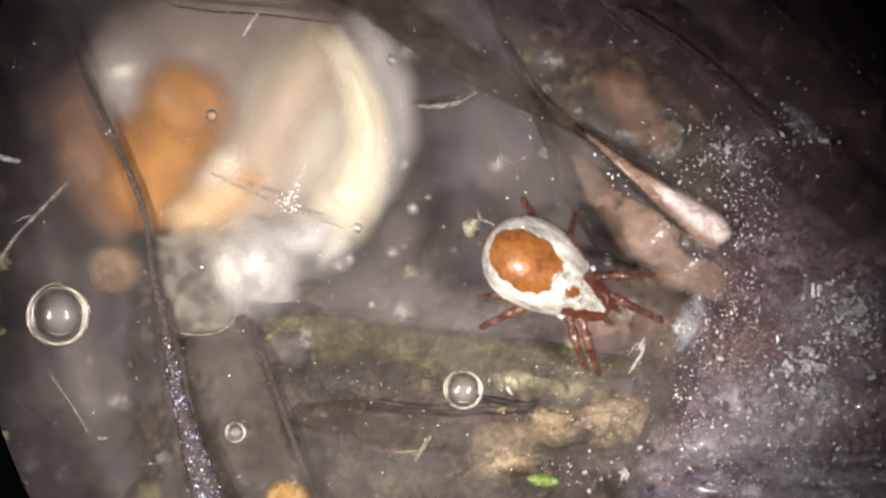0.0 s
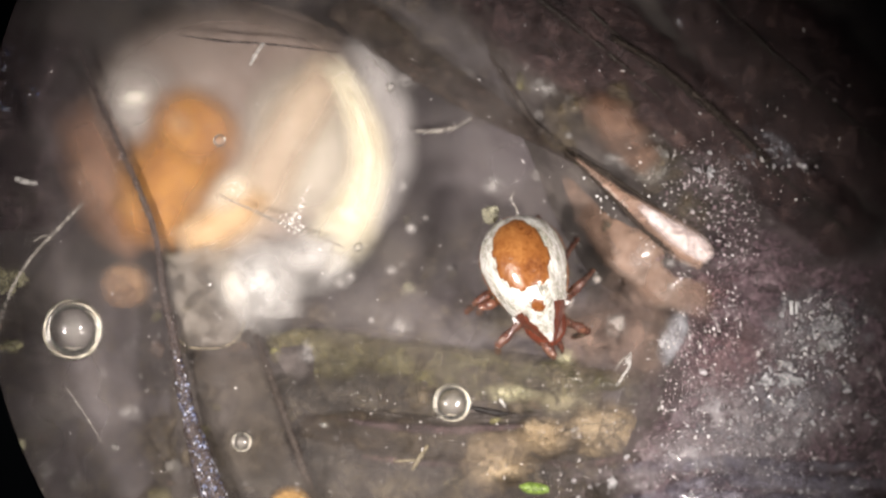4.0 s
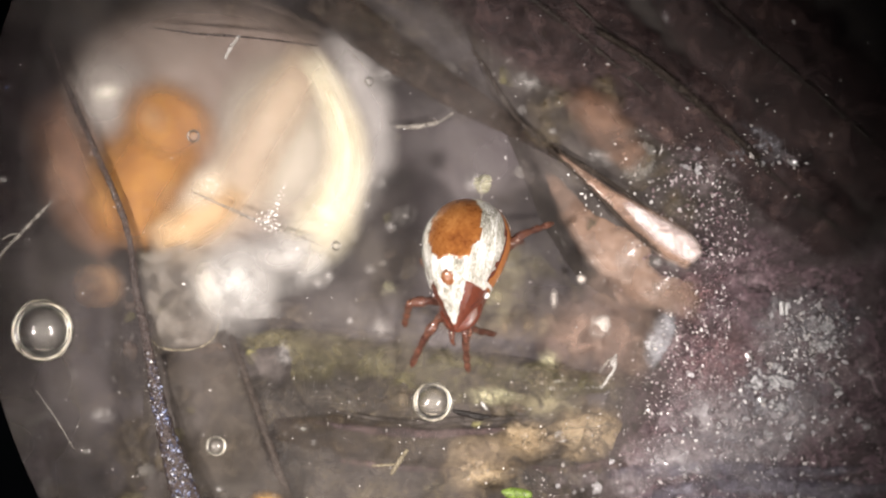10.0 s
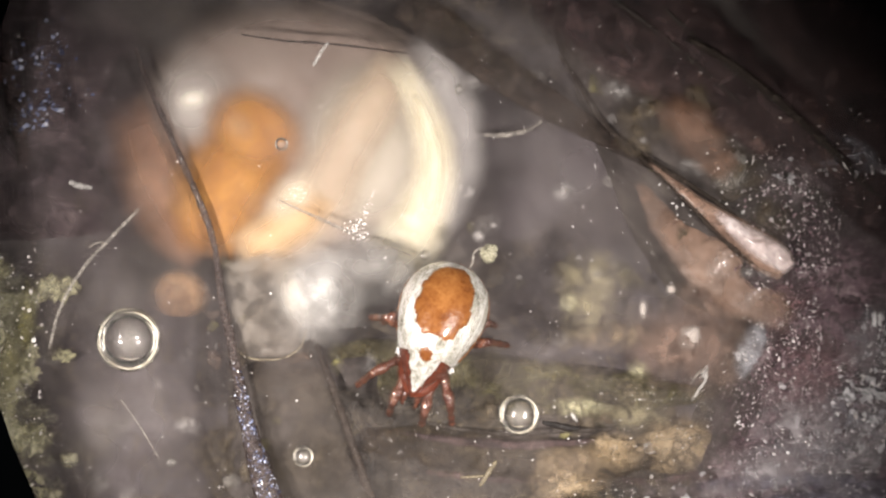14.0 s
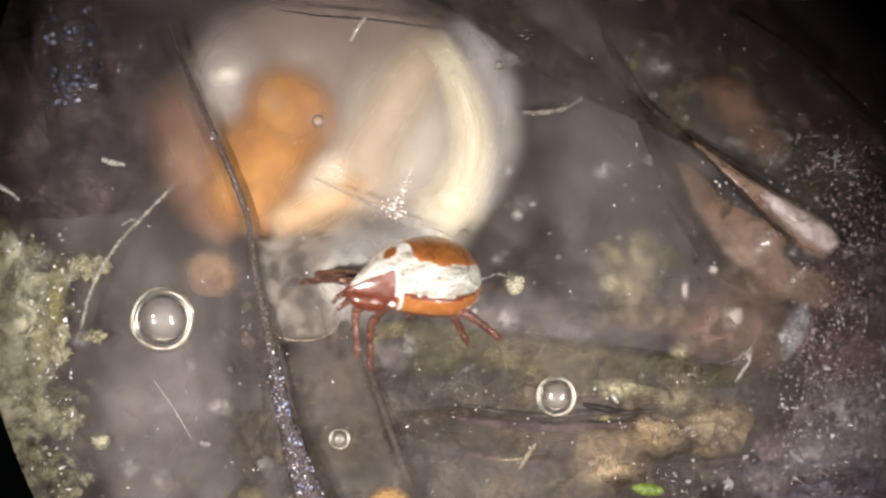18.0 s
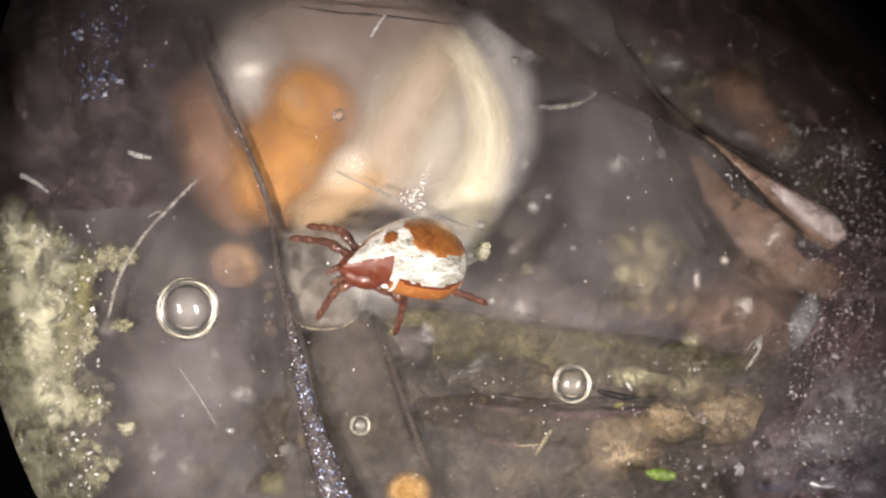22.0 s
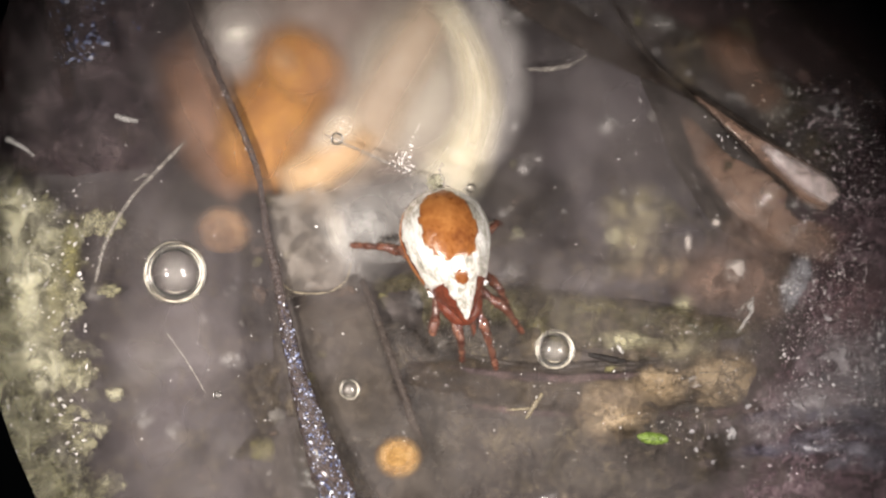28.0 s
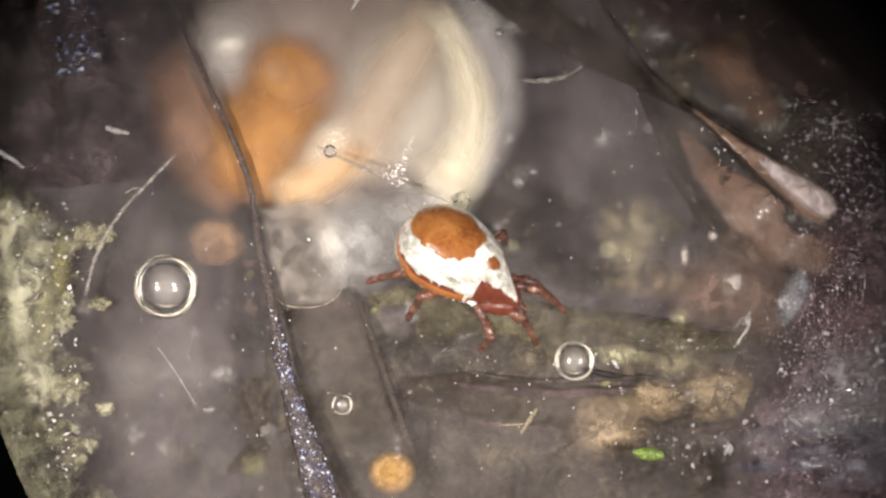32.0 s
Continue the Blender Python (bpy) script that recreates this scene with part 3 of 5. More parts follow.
def ground():
    bm = bmesh.new()
    nx, ny = 190, 130
    us = np.linspace(-460, 1980, nx)
    vs = np.linspace(-320, 1180, ny)
    grid = [[bm.verts.new((u - 784, 441 - v, lie(u, v))) for u in us] for v in vs]
    for j in range(ny - 1):
        for i in range(nx - 1):
            bm.faces.new((grid[j][i], grid[j + 1][i], grid[j + 1][i + 1], grid[j][i + 1]))
    # the floor runs on, plain and level, out to the dish's rim
    rim = [grid[0][::-1], [r[0] for r in grid], grid[-1], [r[-1] for r in grid][::-1]]
    loop = [v for side in rim for v in side[:-1]]
    outer = []
    for v in loop:
        d = Vector((v.co.x, v.co.y, 0)).normalized() * 5200
        outer.append(bm.verts.new((d.x, d.y, -258)))
    for i in range(len(loop)):
        j = (i + 1) % len(loop)
        bm.faces.new((loop[i], outer[i], outer[j], loop[j]))
    bmesh.ops.recalc_face_normals(bm, faces=bm.faces)
    whole("ground", bm, M_SILT, (784, 441, 0), "grey-brown silt floor covered with fine organic mud", "ground", kind="structure")
    bm = bmesh.new()
    us, vs = np.linspace(-900, 2500, 69), np.linspace(-700, 1600, 47)
    grid = [[bm.verts.new((u - 784, 441 - v, 0)) for u in us] for v in vs]
    for a, b in zip(grid, grid[1:]):
        for i in range(len(us) - 1):
            bm.faces.new((a[i], b[i], b[i + 1], a[i + 1]))
    ob = whole("water_surface", bm, M_WATER, (784, 441, 0), "clear still water surface over the litter", "water", kind="structure")
    ob.visible_shadow = False
    for name, mat, h, lab in (("murky_water", M_MURK, -44, "thin murky layer of water with drifting scum"), ("deep_murk", M_MURK_LOW, -150, "cloudy deep layer of muddy water"), ("detritus_film", M_SCUM, -104, "thin drifting film of brown and olive plant detritus")):
        bm = bmesh.new()
        us, vs = np.linspace(-900, 2500, 69), np.linspace(-700, 1600, 47)
        worn = bm.verts.layers.float.new("thin")
        grid = [[bm.verts.new((u - 784, 441 - v, 5 * rough_at((u, v, h), 260, 4))) for u in us] for v in vs]
        for row, v in zip(grid, vs):
            for q, u in zip(row, us):
                q[worn] = 1.0 if h > -100 else (1 - (0.88 * math.exp(-(((u - 860) / 330) ** 4) - ((v - 270) / 250) ** 4) if h > -120 else 0.0)) * (0.45 + 0.55 * bump_up(120, 300, u) if h > -120 else 1.0) * (1 - ((1 - bump_up(-60, 130, u + 0.25 * v)) * (1 - bump_up(320, 470, v)) if h > -120 else 0.0)) * (1 - math.exp(-(((u - 400) / 400) ** 4) - ((v - 225) / 320) ** 4)) * (1 - 0.6 * bump_up(440, 600, v) * bump_up(140, 260, u) * (1 - bump_up(560, 760, u))) * (1 - (0.8 * bump_up(680, 790, v) * bump_up(330, 460, u) if h < -120 else 0.0))
        for a, b in zip(grid, grid[1:]):
            for i in range(len(us) - 1):
                f = (a[i], b[i], b[i + 1], a[i + 1])
                if max(q[worn] for q in f) > 0.06:
                    bm.faces.new(f)
        whole(name, bm, mat, (784, 441, h), lab, "water", kind="structure")


ground()


# ---- the eyepiece, whose round stop frames the view; an added ring vignettes it ----
def eyepiece():
    base = stand("eyepiece", (784, 441, 100), "black round eyepiece of the microscope over the dish", "eyepiece")
    made = []
    for name, profile, lab in (("field_stop", ((1128, 0), (1131, 3), (1320, 6), (1320, -6), (1132, -3)), "thin black ring of the field stop"),
                               ("barrel", ((VIGNETTE_R, 0), (VIGNETTE_R + 2, 5), (VIGNETTE_R + 145, 7), (VIGNETTE_R + 145, -7), (VIGNETTE_R + 2, -5)), "added ring close under the eye that darkens the view's edges")):
        bm, n, rings = bmesh.new(), 220, []
        for r, h in profile:
            rings.append([bm.verts.new((r * math.cos(2 * math.pi * k / n), r * math.sin(2 * math.pi * k / n), h)) for k in range(n)])
        for a, b in zip(rings, rings[1:] + rings[:1]):
            for k in range(n):
                bm.faces.new((a[k], b[k], b[(k + 1) % n], a[(k + 1) % n]))
        bmesh.ops.recalc_face_normals(bm, faces=bm.faces)
        made.append(part(name, bm, M_BLACK, base, lab))
    return base, *made


# unseen ring added under the eye; out of focus, it darkens the view's edges
VIGNETTE_DOWN = 710.0
VIGNETTE_R = 735 * VIGNETTE_DOWN / EYE_H
EYEPIECE, FIELD_STOP, VIGNETTE = eyepiece()


# ---- leaf litter ----
def litter():
    def leaf(name, pts, mat, label, cat="leaf", ribs=0, **kw):
        u, v = pts[len(pts) // 2][:2]
        pts = [(p[0], p[1], lie(p[0], p[1]) + 6 + p[2], p[3]) for p in pts]
        base = stand(name, (u, v, lie(u, v)), label, cat)
        line = rel(pts, u, v, lie(u, v))
        part("blade", blade(line, **kw), mat, base)
        arch = kw.get("arch", 0.25)
        if ribs < 0:
            return base
        part("midrib", tube([(p[0], p[1], p[2] + arch * p[3] + 7, 2.2 + 0.035 * p[3]) for p in line], 5, 7, 0.3, u), M_VEIN, base, "dark midrib")
        fine = curve_through(line, 6)
        for k in range(ribs):
            i = 3 + int((len(fine) - 8) * k / max(ribs - 1, 1))
            q, d = fine[i], Vector(fine[i + 1][:2] - fine[i][:2]).normalized()
            for s in (1, -1):
                out = Vector((-d.y, d.x)) * s
                vein = []
                for f in (0.05, 0.4, 0.8):
                    w = Vector(q[:2]) + out * (q[3] * f) + d * (q[3] * f * 0.7)
                    vein.append((w.x, w.y, q[2] + arch * q[3] * (1 - f * f) + 7.5 - 3 * f, 2.2 - 1.2 * f))
                part("side_vein", tube(vein, 3, 6, 0.2, i), M_VEIN, base)
        return base

    leaf("litter_mat", [(400, 700, 8, 70), (540, 760, 10, 140), (740, 790, 10, 170), (940, 800, 10, 150), (1100, 790, 6, 90)],
         M_MAT, "dark brown mat of rotted leaf litter", arch=0.0, relief=4, seed=14, across=26, ribs=-1, ragged=0.25)
    leaf("litter_mat", [(300, 890, 8, 50), (500, 905, 12, 105), (760, 915, 14, 120), (980, 905, 12, 90), (1130, 880, 8, 40)],
         M_MAT, "blackish mat of rotted litter below the leaf strips", arch=0.0, relief=5, seed=44, across=26, ribs=-1, ragged=0.3, soft=2.0)
    flap = leaf("leaf_flap", [(u, v, -92 - lie(u, v), w) for u, v, w in ((322, 400, 56), (336, 450, 64), (348, 510, 70), (358, 560, 66), (364, 592, 56))],
                M_FLAP, "thin tan leaf flap with a pale curled lower edge", arch=0.0, relief=2, seed=45, thick=3, ribs=-1, ragged=0.15, soft=2.2)
    hem = [(298, 572, -84, 0.9), (318, 588, -82, 1.6), (350, 592, -82, 1.8), (386, 588, -82, 1.6), (414, 568, -82, 1.4), (424, 535, -84, 0.9)]
    part("hem", tube(rel(hem, 350, 510, lie(350, 510)), 6, 8, 0.5, 6), M_SPLINTER, flap, "pale curled edge of the flap")
    leaf("olive_leaf_blade", [(455, 585, -4, 30), (560, 612, 0, 62), (700, 636, 2, 72), (850, 652, 2, 66), (1000, 655, 0, 46), (1145, 648, -6, 10)],
         M_OLIVE, "decaying olive-brown leaf blade lying flat on the silt", arch=0.12, relief=6, seed=1, across=22, ribs=-1, ragged=0.25)
    leaf("rotten_leaf", [(520, 735, 16, 22), (640, 745, 18, 36), (790, 765, 18, 42), (950, 775, 18, 34), (1060, 770, 14, 10)],
         M_BROWN, "dark brown rotten leaf strip beneath the olive blade", arch=0.15, relief=6, seed=2, ribs=-1, ragged=0.4)
    leaf("rotten_leaf", [(570, 830, 14, 24), (680, 838, 18, 40), (830, 838, 18, 36), (930, 815, 14, 10)],
         M_BROWN, "crumbling brown leaf strip at the edge of the litter", arch=0.12, relief=6, seed=3, ribs=-1, ragged=0.4)
    leaf("rotten_leaf", [(470, 800, 14, 40), (570, 820, 20, 80), (690, 835, 22, 84), (800, 850, 20, 70), (900, 870, 14, 30)],
         M_MAT, "nearly black rotted leaf at the bottom of the litter", arch=0.05, relief=6, seed=23, ribs=-1, ragged=0.35, across=20)
    leaf("leaf_film", [(348, 478, 60, 40), (362, 545, 30, 72), (385, 625, 14, 77), (427, 760, 12, 84), (476, 900, 12, 90), (520, 1010, 12, 88)],
         M_FILM, "thin brown translucent leaf film beside the dark stem", arch=0.05, relief=4, seed=4, thick=4, ribs=-1)
    leaf("leaf_strip", [(u, v, max(-132 - lie(u, v), 10), w) for u, v, w in ((590, -60, 40), (670, 2, 40), (768, 74, 36), (868, 138, 30), (958, 190, 19), (1045, 242, 9))],
         M_STRIP, "narrow brown translucent leaf strip running into the reed", arch=0.1, relief=3, seed=5, ribs=-1, soft=4)
    leaf("rosy_leaf_lobe", [(1015, 262, -6, 12), (1075, 335, 0, 46), (1150, 412, 4, 60), (1225, 472, 2, 54), (1300, 520, -6, 24)],
         M_ROSY, "rosy brown wilted leaf lobe under the reed", arch=0.12, relief=3, seed=6, across=18, ribs=-1, ragged=0.2, soft=2.0)
    leaf("rusty_leaf", [(1050, 110, 6, 24), (1100, 160, 10, 54), (1150, 215, 10, 48), (1195, 262, 6, 22)],
         M_RUSTY, "small rust-brown leaf scrap on the dark floor", arch=0.15, relief=2, seed=7, ribs=-1, ragged=0.3, soft=1.1)
    leaf("dark_leaf", [(1020, -80, -6, 40), (1150, 40, 0, 64), (1290, 150, 2, 70), (1420, 270, 2, 70), (1580, 400, -4, 60)],
         M_DARKLEAF, "nearly black dead leaf with a sharp raised edge", arch=0.22, relief=6, seed=8, across=18, ragged=0.2)
    leaf("dark_leaf", [(1200, -160, -6, 80), (1370, 10, 4, 130), (1520, 140, 6, 130), (1700, 300, -4, 90)],
         M_DARKLEAF, "nearly black dead leaf beyond the first one", arch=0.2, relief=6, seed=9, across=18, ragged=0.2)
    leaf("dark_leaf", [(800, -200, 0, 90), (930, -90, 2, 130), (1060, 10, 2, 120), (1180, 110, 0, 80), (1290, 220, -2, 36)],
         M_DARKLEAF, "dark soft leaf under the leaf strip", arch=0.06, relief=6, seed=13, across=18, ragged=0.12)
    leaf("dark_leaf", [(-190, -260, 44, 240), (-160, -40, 46, 310), (-130, 160, 46, 310), (-110, 330, 40, 270), (-90, 460, 30, 190)],
         M_SODDEN, "dark purplish sodden leaf beside the jelly egg", arch=0.04, relief=6, seed=10, across=18, ribs=-1, soft=1.2)
    for k, pts in enumerate(([(-150, -60, 90, 14), (-120, 60, 96, 20), (-96, 180, 94, 18), (-84, 300, 80, 8)], [(-60, -40, 90, 10), (-40, 70, 94, 16), (-6, 170, 90, 14), (30, 260, 74, 6)], [(-230, 40, 84, 10), (-210, 150, 90, 22), (-200, 260, 84, 10)])):
        leaf("leaf_strip", pts, M_DARKLEAF, "narrow black streak of rotted leaf on the sodden leaf", arch=0.2, relief=5, seed=60 + k, ribs=-1, ragged=0.4, soft=1.6)
    leaf("brown_scrap", [(40, 620, 14, 40), (120, 690, 18, 90), (200, 770, 18, 90), (270, 870, 14, 50)],
         M_FILM, "soft brown leaf scrap sunk in the silt", arch=0.1, relief=6, seed=11, ribs=-1)
    leaf("brown_scrap", [(-60, 560, 14, 40), (20, 640, 18, 70), (60, 760, 18, 80), (90, 880, 16, 60)],
         M_FILM, "dark brown leaf scrap lying beside the algae", arch=0.1, relief=6, seed=21, ribs=-1, ragged=0.3)
    leaf("brown_scrap", [(880, 480, -8, 14), (950, 505, -4, 34), (1040, 530, -4, 40), (1120, 560, -8, 18)],
         M_ROSY, "pinkish leaf scrap crumbling on the silt", arch=0.1, relief=6, seed=12, ribs=-1)

    for k, (u, v, n, lab) in enumerate(((1290, 806, 17, "narrow slate-dark leaf strip at the foot of the gravel"), (1380, 838, 20, "glossy dark bluish leaf strip in the gravel"),
                                        (1260, 868, 18, "blackish leaf strip sunk in pale silt"), (1440, 886, 26, "broad slate-dark leaf strip along the gravel"))):
        leaf("leaf_strip", [(u - 190, v + 14, 12, 4), (u - 90, v, 18, n), (u + 40, v - 4, 20, n * 1.1), (u + 180, v + 4, 18, n), (u + 330, v - 6, 10, 5)],
             M_SLATE, lab, arch=0.12, relief=4, seed=40 + k, ribs=-1, ragged=0.4, soft=1.3)

    rng = random.Random(31)
    for k in range(46):
        u, v = rng.uniform(-150, 1120), rng.uniform(430, 900) if k % 3 else rng.uniform(80, 430)
        if 60 < u < 780 and v < 420:
            u += 740
        r = rng.uniform(26, 74)
        whole("leaf_scrap", lump(r, r * rng.uniform(0.45, 0.9), 6, 0.5, 0.5, k, 4, (0, 0, 0), turn=rng.uniform(0, 180), cap=True), M_SCRAP, (u, v, lie(u, v) + 14),
              "soft brown scrap of rotted leaf on the silt", "leaf", "leaf scraps")


litter()


def stems():
    pts = [(112, 34, -108, 3), (129, 82, -108, 4.5), (158, 150, -107, 5.5), (192, 226, -106, 6), (228, 306, -106, 6), (252, 372, -104, 6), (263, 430, -97, 6), (268, 474, -86, 6.5),
           (276, 512, -76, 7.5), (285, 548, -66, 8), (294, 596, -55, 9), (307, 660, -38, 12), (323, 730, -30, 16), (347, 812, -20, 23), (376, 900, -10, 30), (416, 1010, 0, 36)]
    stem = stand("plant_stem", (262, 430, 0), "thin dark plant stem, widening into a glittering blue end", "stem")
    part("stalk", tube(rel(pts, 262, 430), 7, 14, 0.3, 1), M_STEM, stem)
    for u, v, h, r in ((264, 440, -94, 8), (285, 546, -66, 10), (294, 600, -54, 10)):
        part("node", lump(r, r * 0.9, r * 0.8, 0.35, 0.6, u, 2, rel([(u, v, h, r)], 262, 430)[0][:3]), M_STEM, stem, "knobbly dark stem node")
    rng = random.Random(4)
    sp = []
    for _ in range(900):
        s = rng.random() ** 0.55
        i = 9.9 + s * 4.9
        a, b, f = pts[int(i)], pts[min(int(i) + 1, 15)], i - int(i)
        q = [a[k] + (b[k] - a[k]) * f for k in range(4)]
        w = rng.uniform(-0.85, 0.85)
        sp.append((q[0] + w * q[3], q[1] - 0.3 * w * q[3], q[2] + q[3] * math.sqrt(1 - w * w), 0.7 + 2.5 * rng.random() ** 2.5))
    grains("glitter", sp, M_BLUE, "glittering blue scales", "", (262, 430, 0), stem)
    edge = [(404, 462, 90, 3), (420, 505, 50, 5), (440, 562, 24, 6), (466, 630, 18, 7), (492, 702, 18, 7), (526, 800, 20, 8), (560, 890, 24, 9), (600, 1000, 24, 9)]
    whole("leaf_edge", tube(rel(laid(edge, 8), 440, 562, lie(440, 562)), 6, 10, 0.25, 2), M_RIB, (440, 562, lie(440, 562)), "dark rib along the edge of the leaf film", "leaf rib")
    edge = [(520, 548, 14, 3), (640, 556, 18, 4), (760, 574, 20, 4), (880, 596, 18, 4), (1000, 612, 14, 4), (1120, 626, 8, 3)]
    whole("leaf_edge", tube(rel(laid(edge, 8), 760, 574, lie(760, 574)), 6, 8, 0.35, 3), M_VEIN, (760, 574, lie(760, 574)), "dark upper rib of the olive leaf blade", "leaf rib")
    edge = [(545, 686, 8, 3), (650, 706, 10, 5), (760, 722, 12, 6), (860, 716, 12, 6), (970, 712, 10, 5), (1090, 692, 6, 3)]
    whole("leaf_edge", tube(rel(laid(edge, 8), 760, 722, lie(760, 722)), 6, 8, 0.35, 4), M_VEIN, (760, 722, lie(760, 722)), "dark lower rib of the olive leaf blade", "leaf rib")
    edge = [(-46, 10, 10, 5), (-14, 90, 14, 8), (20, 165, 16, 9), (50, 240, 14, 7), (84, 320, 8, 3)]
    whole("leaf_edge", tube(rel(laid(edge, 60), 20, 165, lie(20, 165)), 6, 8, 0.35, 9), M_VEIN, (20, 165, lie(20, 165)), "soft dark rib of the sodden leaf", "leaf rib")
    # black strips that stand in for shadow lines between the litter leaves
    for pts in ([(560, 716, 30, 3), (660, 732, 32, 9), (780, 742, 34, 11), (880, 738, 34, 8), (960, 732, 30, 3)], [(600, 786, 30, 3), (700, 798, 34, 8), (800, 806, 34, 7), (880, 800, 30, 3)], [(960, 800, 30, 3), (1040, 806, 32, 9), (1120, 796, 32, 10), (1190, 800, 28, 3)], [(700, 856, 30, 3), (820, 862, 34, 9), (930, 880, 34, 8), (1010, 884, 30, 3)]):
        u, v = pts[1][:2]
        strip = stand("shadow_strip", (u, v, lie(u, v)), "ragged black strip standing in for a shadow line in the litter", "leaf", "black strips")
        part("blade", blade(rel(laid(pts), u, v, lie(u, v)), 10, 8, 4, 0.1, 0.5, 3, v, soft=1.6), M_DARKLEAF, strip)
    twig = [(850, 10, 10, 4), (905, 85, 14, 5), (950, 158, 18, 6), (1000, 206, 20, 5), (1062, 262, 20, 4), (1112, 312, 20, 4), (1160, 362, 20, 4), (1212, 404, 18, 4), (1270, 436, 12, 2)]
    whole("twig", tube(rel(laid(twig, 6), 1000, 206, lie(1000, 206)), 6, 10, 0.3, 5), M_RIB, (1000, 206, lie(1000, 206)), "thin black twig lying along the reed", "twig")
    twig = [(1010, 205, 14, 1.5), (1050, 236, 14, 4), (1092, 262, 14, 5), (1140, 292, 14, 4), (1184, 322, 12, 3), (1215, 346, 8, 1.5)]
    whole("twig", tube(rel(laid(twig, 6), 1092, 262, lie(1092, 262)), 6, 10, 0.3, 6), M_RIB, (1092, 262, lie(1092, 262)), "thicker black twig on the far side of the reed", "twig")
    u, v = 1175, 342
    reed = stand("reed", (u, v, lie(u, v)), "pale split reed, tan at its tip, with a modelled pinkish white sheen below", "reed")
    # the second blade stands in for the reed's wet reflection
    for name, mat, lab, line, soft in (("stalk", M_REED, "", [(1034, 232, 10, 4), (1086, 276, 12, 10), (1140, 320, 12, 18), (1200, 362, 12, 30), (1250, 398, 10, 36), (1285, 424, 4, 26)], 2.4),
                                       ("sheath", M_REEDSHEEN, "wet reflection modelled as a pinkish white blade", [(1150, 316, 20, 6), (1190, 350, 22, 18), (1232, 380, 22, 26), (1268, 402, 20, 26), (1292, 424, 12, 14)], 1.5)):
        part(name, blade(rel(laid(line, 6), u, v, lie(u, v)), 14, 10, 6, 0.3, 0.06, 1.5, 3, soft=soft), mat, reed, lab)
    ridge = [(1105, 10, 30, 5), (1190, 60, 32, 7), (1290, 140, 32, 7), (1400, 240, 28, 6)]
    whole("twig", tube(rel(laid(ridge), 1190, 60, lie(1190, 60)), 6, 8, 0.3, 7), M_RIB, (1190, 60, lie(1190, 60)), "black twig resting on the dead leaf", "twig")


stems()


# ---- the jelly egg with its orange embryo ----
def jelly_egg():
    egg = stand("jelly_egg", (400, 215, -556), "large translucent cream jelly egg with an orange curled embryo", "egg")

    def soft(name, rx, ry, rz, seed, centre, mat, label, turn=0.0):
        swung(part(name, lump(rx, ry, rz, 0.16, 0.9, seed, 5, cap=True), mat, egg, label), centre, turn)

    def streak(name, line, mat, label, fade=1.5, h=-112):
        part(name, blade(rel([(u, v, h, w) for u, v, w in line], 400, 215, -556), 16, 8, 2.0, 0.0, 0.08, 0.0, h, soft=fade), mat, egg, label)

    soft("jelly_coat", 330, 262, 5, 3, (26, 14, 408), M_JELLY, "cloudy translucent jelly coat", -6)
    streak("outer_veil", [(590, 20, 50), (655, 100, 75), (676, 190, 78), (664, 290, 72), (620, 380, 50)], M_VEILED, "thin whitish outer veil of the coat", 1.0, -146)
    streak("embryo_flank", [(90, 120, 50), (128, 205, 84), (160, 285, 92), (200, 355, 80), (248, 415, 46)], M_FLESH, "dull orange flank of the embryo", 1.05, -138)
    soft("side_lobe", 138, 196, 4, 8, (148, -24, 418), M_CREAM, "greyish cream side lobe", 4)
    streak("foot", [(290, 410, 50), (385, 368, 86), (444, 300, 84), (488, 215, 76), (540, 130, 70), (600, 40, 50)], M_FOOT, "peach-coloured curved foot of the embryo", 1.0, -132)
    streak("embryo", [(236, 415, 54), (250, 350, 96), (268, 290, 116), (302, 235, 116), (354, 185, 78)], M_ORANGE, "orange embryo showing through", 1.1, -128)
    streak("belly", [(284, 400, 32), (346, 376, 54), (408, 336, 58), (448, 280, 42)], M_BELLY, "bright apricot belly", 1.0, -124)
    soft("mantle", 92, 104, 4, 7, (-166, 78, 434), M_MANTLE, "milky mantle", -18)
    soft("embryo_head", 112, 92, 4, 15, (-54, 20, 437), M_AMBER, "deep amber head of the embryo", -30)
    soft("eye_spot", 44, 36, 2, 5, (-84, 30, 441), M_PATCH, "paler patch on the embryo's head", -30)
    # the mantle's highlight, made as a soft near-white cap
    soft("shine", 40, 26, 2, 14, (-168, 76, 442), M_SHINE_SLIME, "highlight on the mantle modelled as a pale patch", 10)
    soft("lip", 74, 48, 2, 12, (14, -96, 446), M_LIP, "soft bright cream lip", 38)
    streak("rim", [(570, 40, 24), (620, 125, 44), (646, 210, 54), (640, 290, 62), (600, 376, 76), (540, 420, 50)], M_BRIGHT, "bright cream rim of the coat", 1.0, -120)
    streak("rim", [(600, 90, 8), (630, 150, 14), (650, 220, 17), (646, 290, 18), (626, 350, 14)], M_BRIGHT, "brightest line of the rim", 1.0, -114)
    part("fold", tube(rel([(372, 306, -96, 1.5), (440, 336, -92, 3), (510, 366, -92, 3), (610, 404, -96, 1.5)], 400, 215, -556), 5, 8), M_FIBRE, egg, "fine pale fold in the coat")
    twig = [(300, 8, -84, 1.2), (380, 19, -80, 2.2), (470, 25, -78, 2.4), (600, 40, -80, 1.2)]
    whole("twig", tube(rel(twig, 470, 26, -100), 6, 8, 0.3, 17), M_STEM, (470, 26, -100), "thin dark twig lying over the jelly egg", "twig")
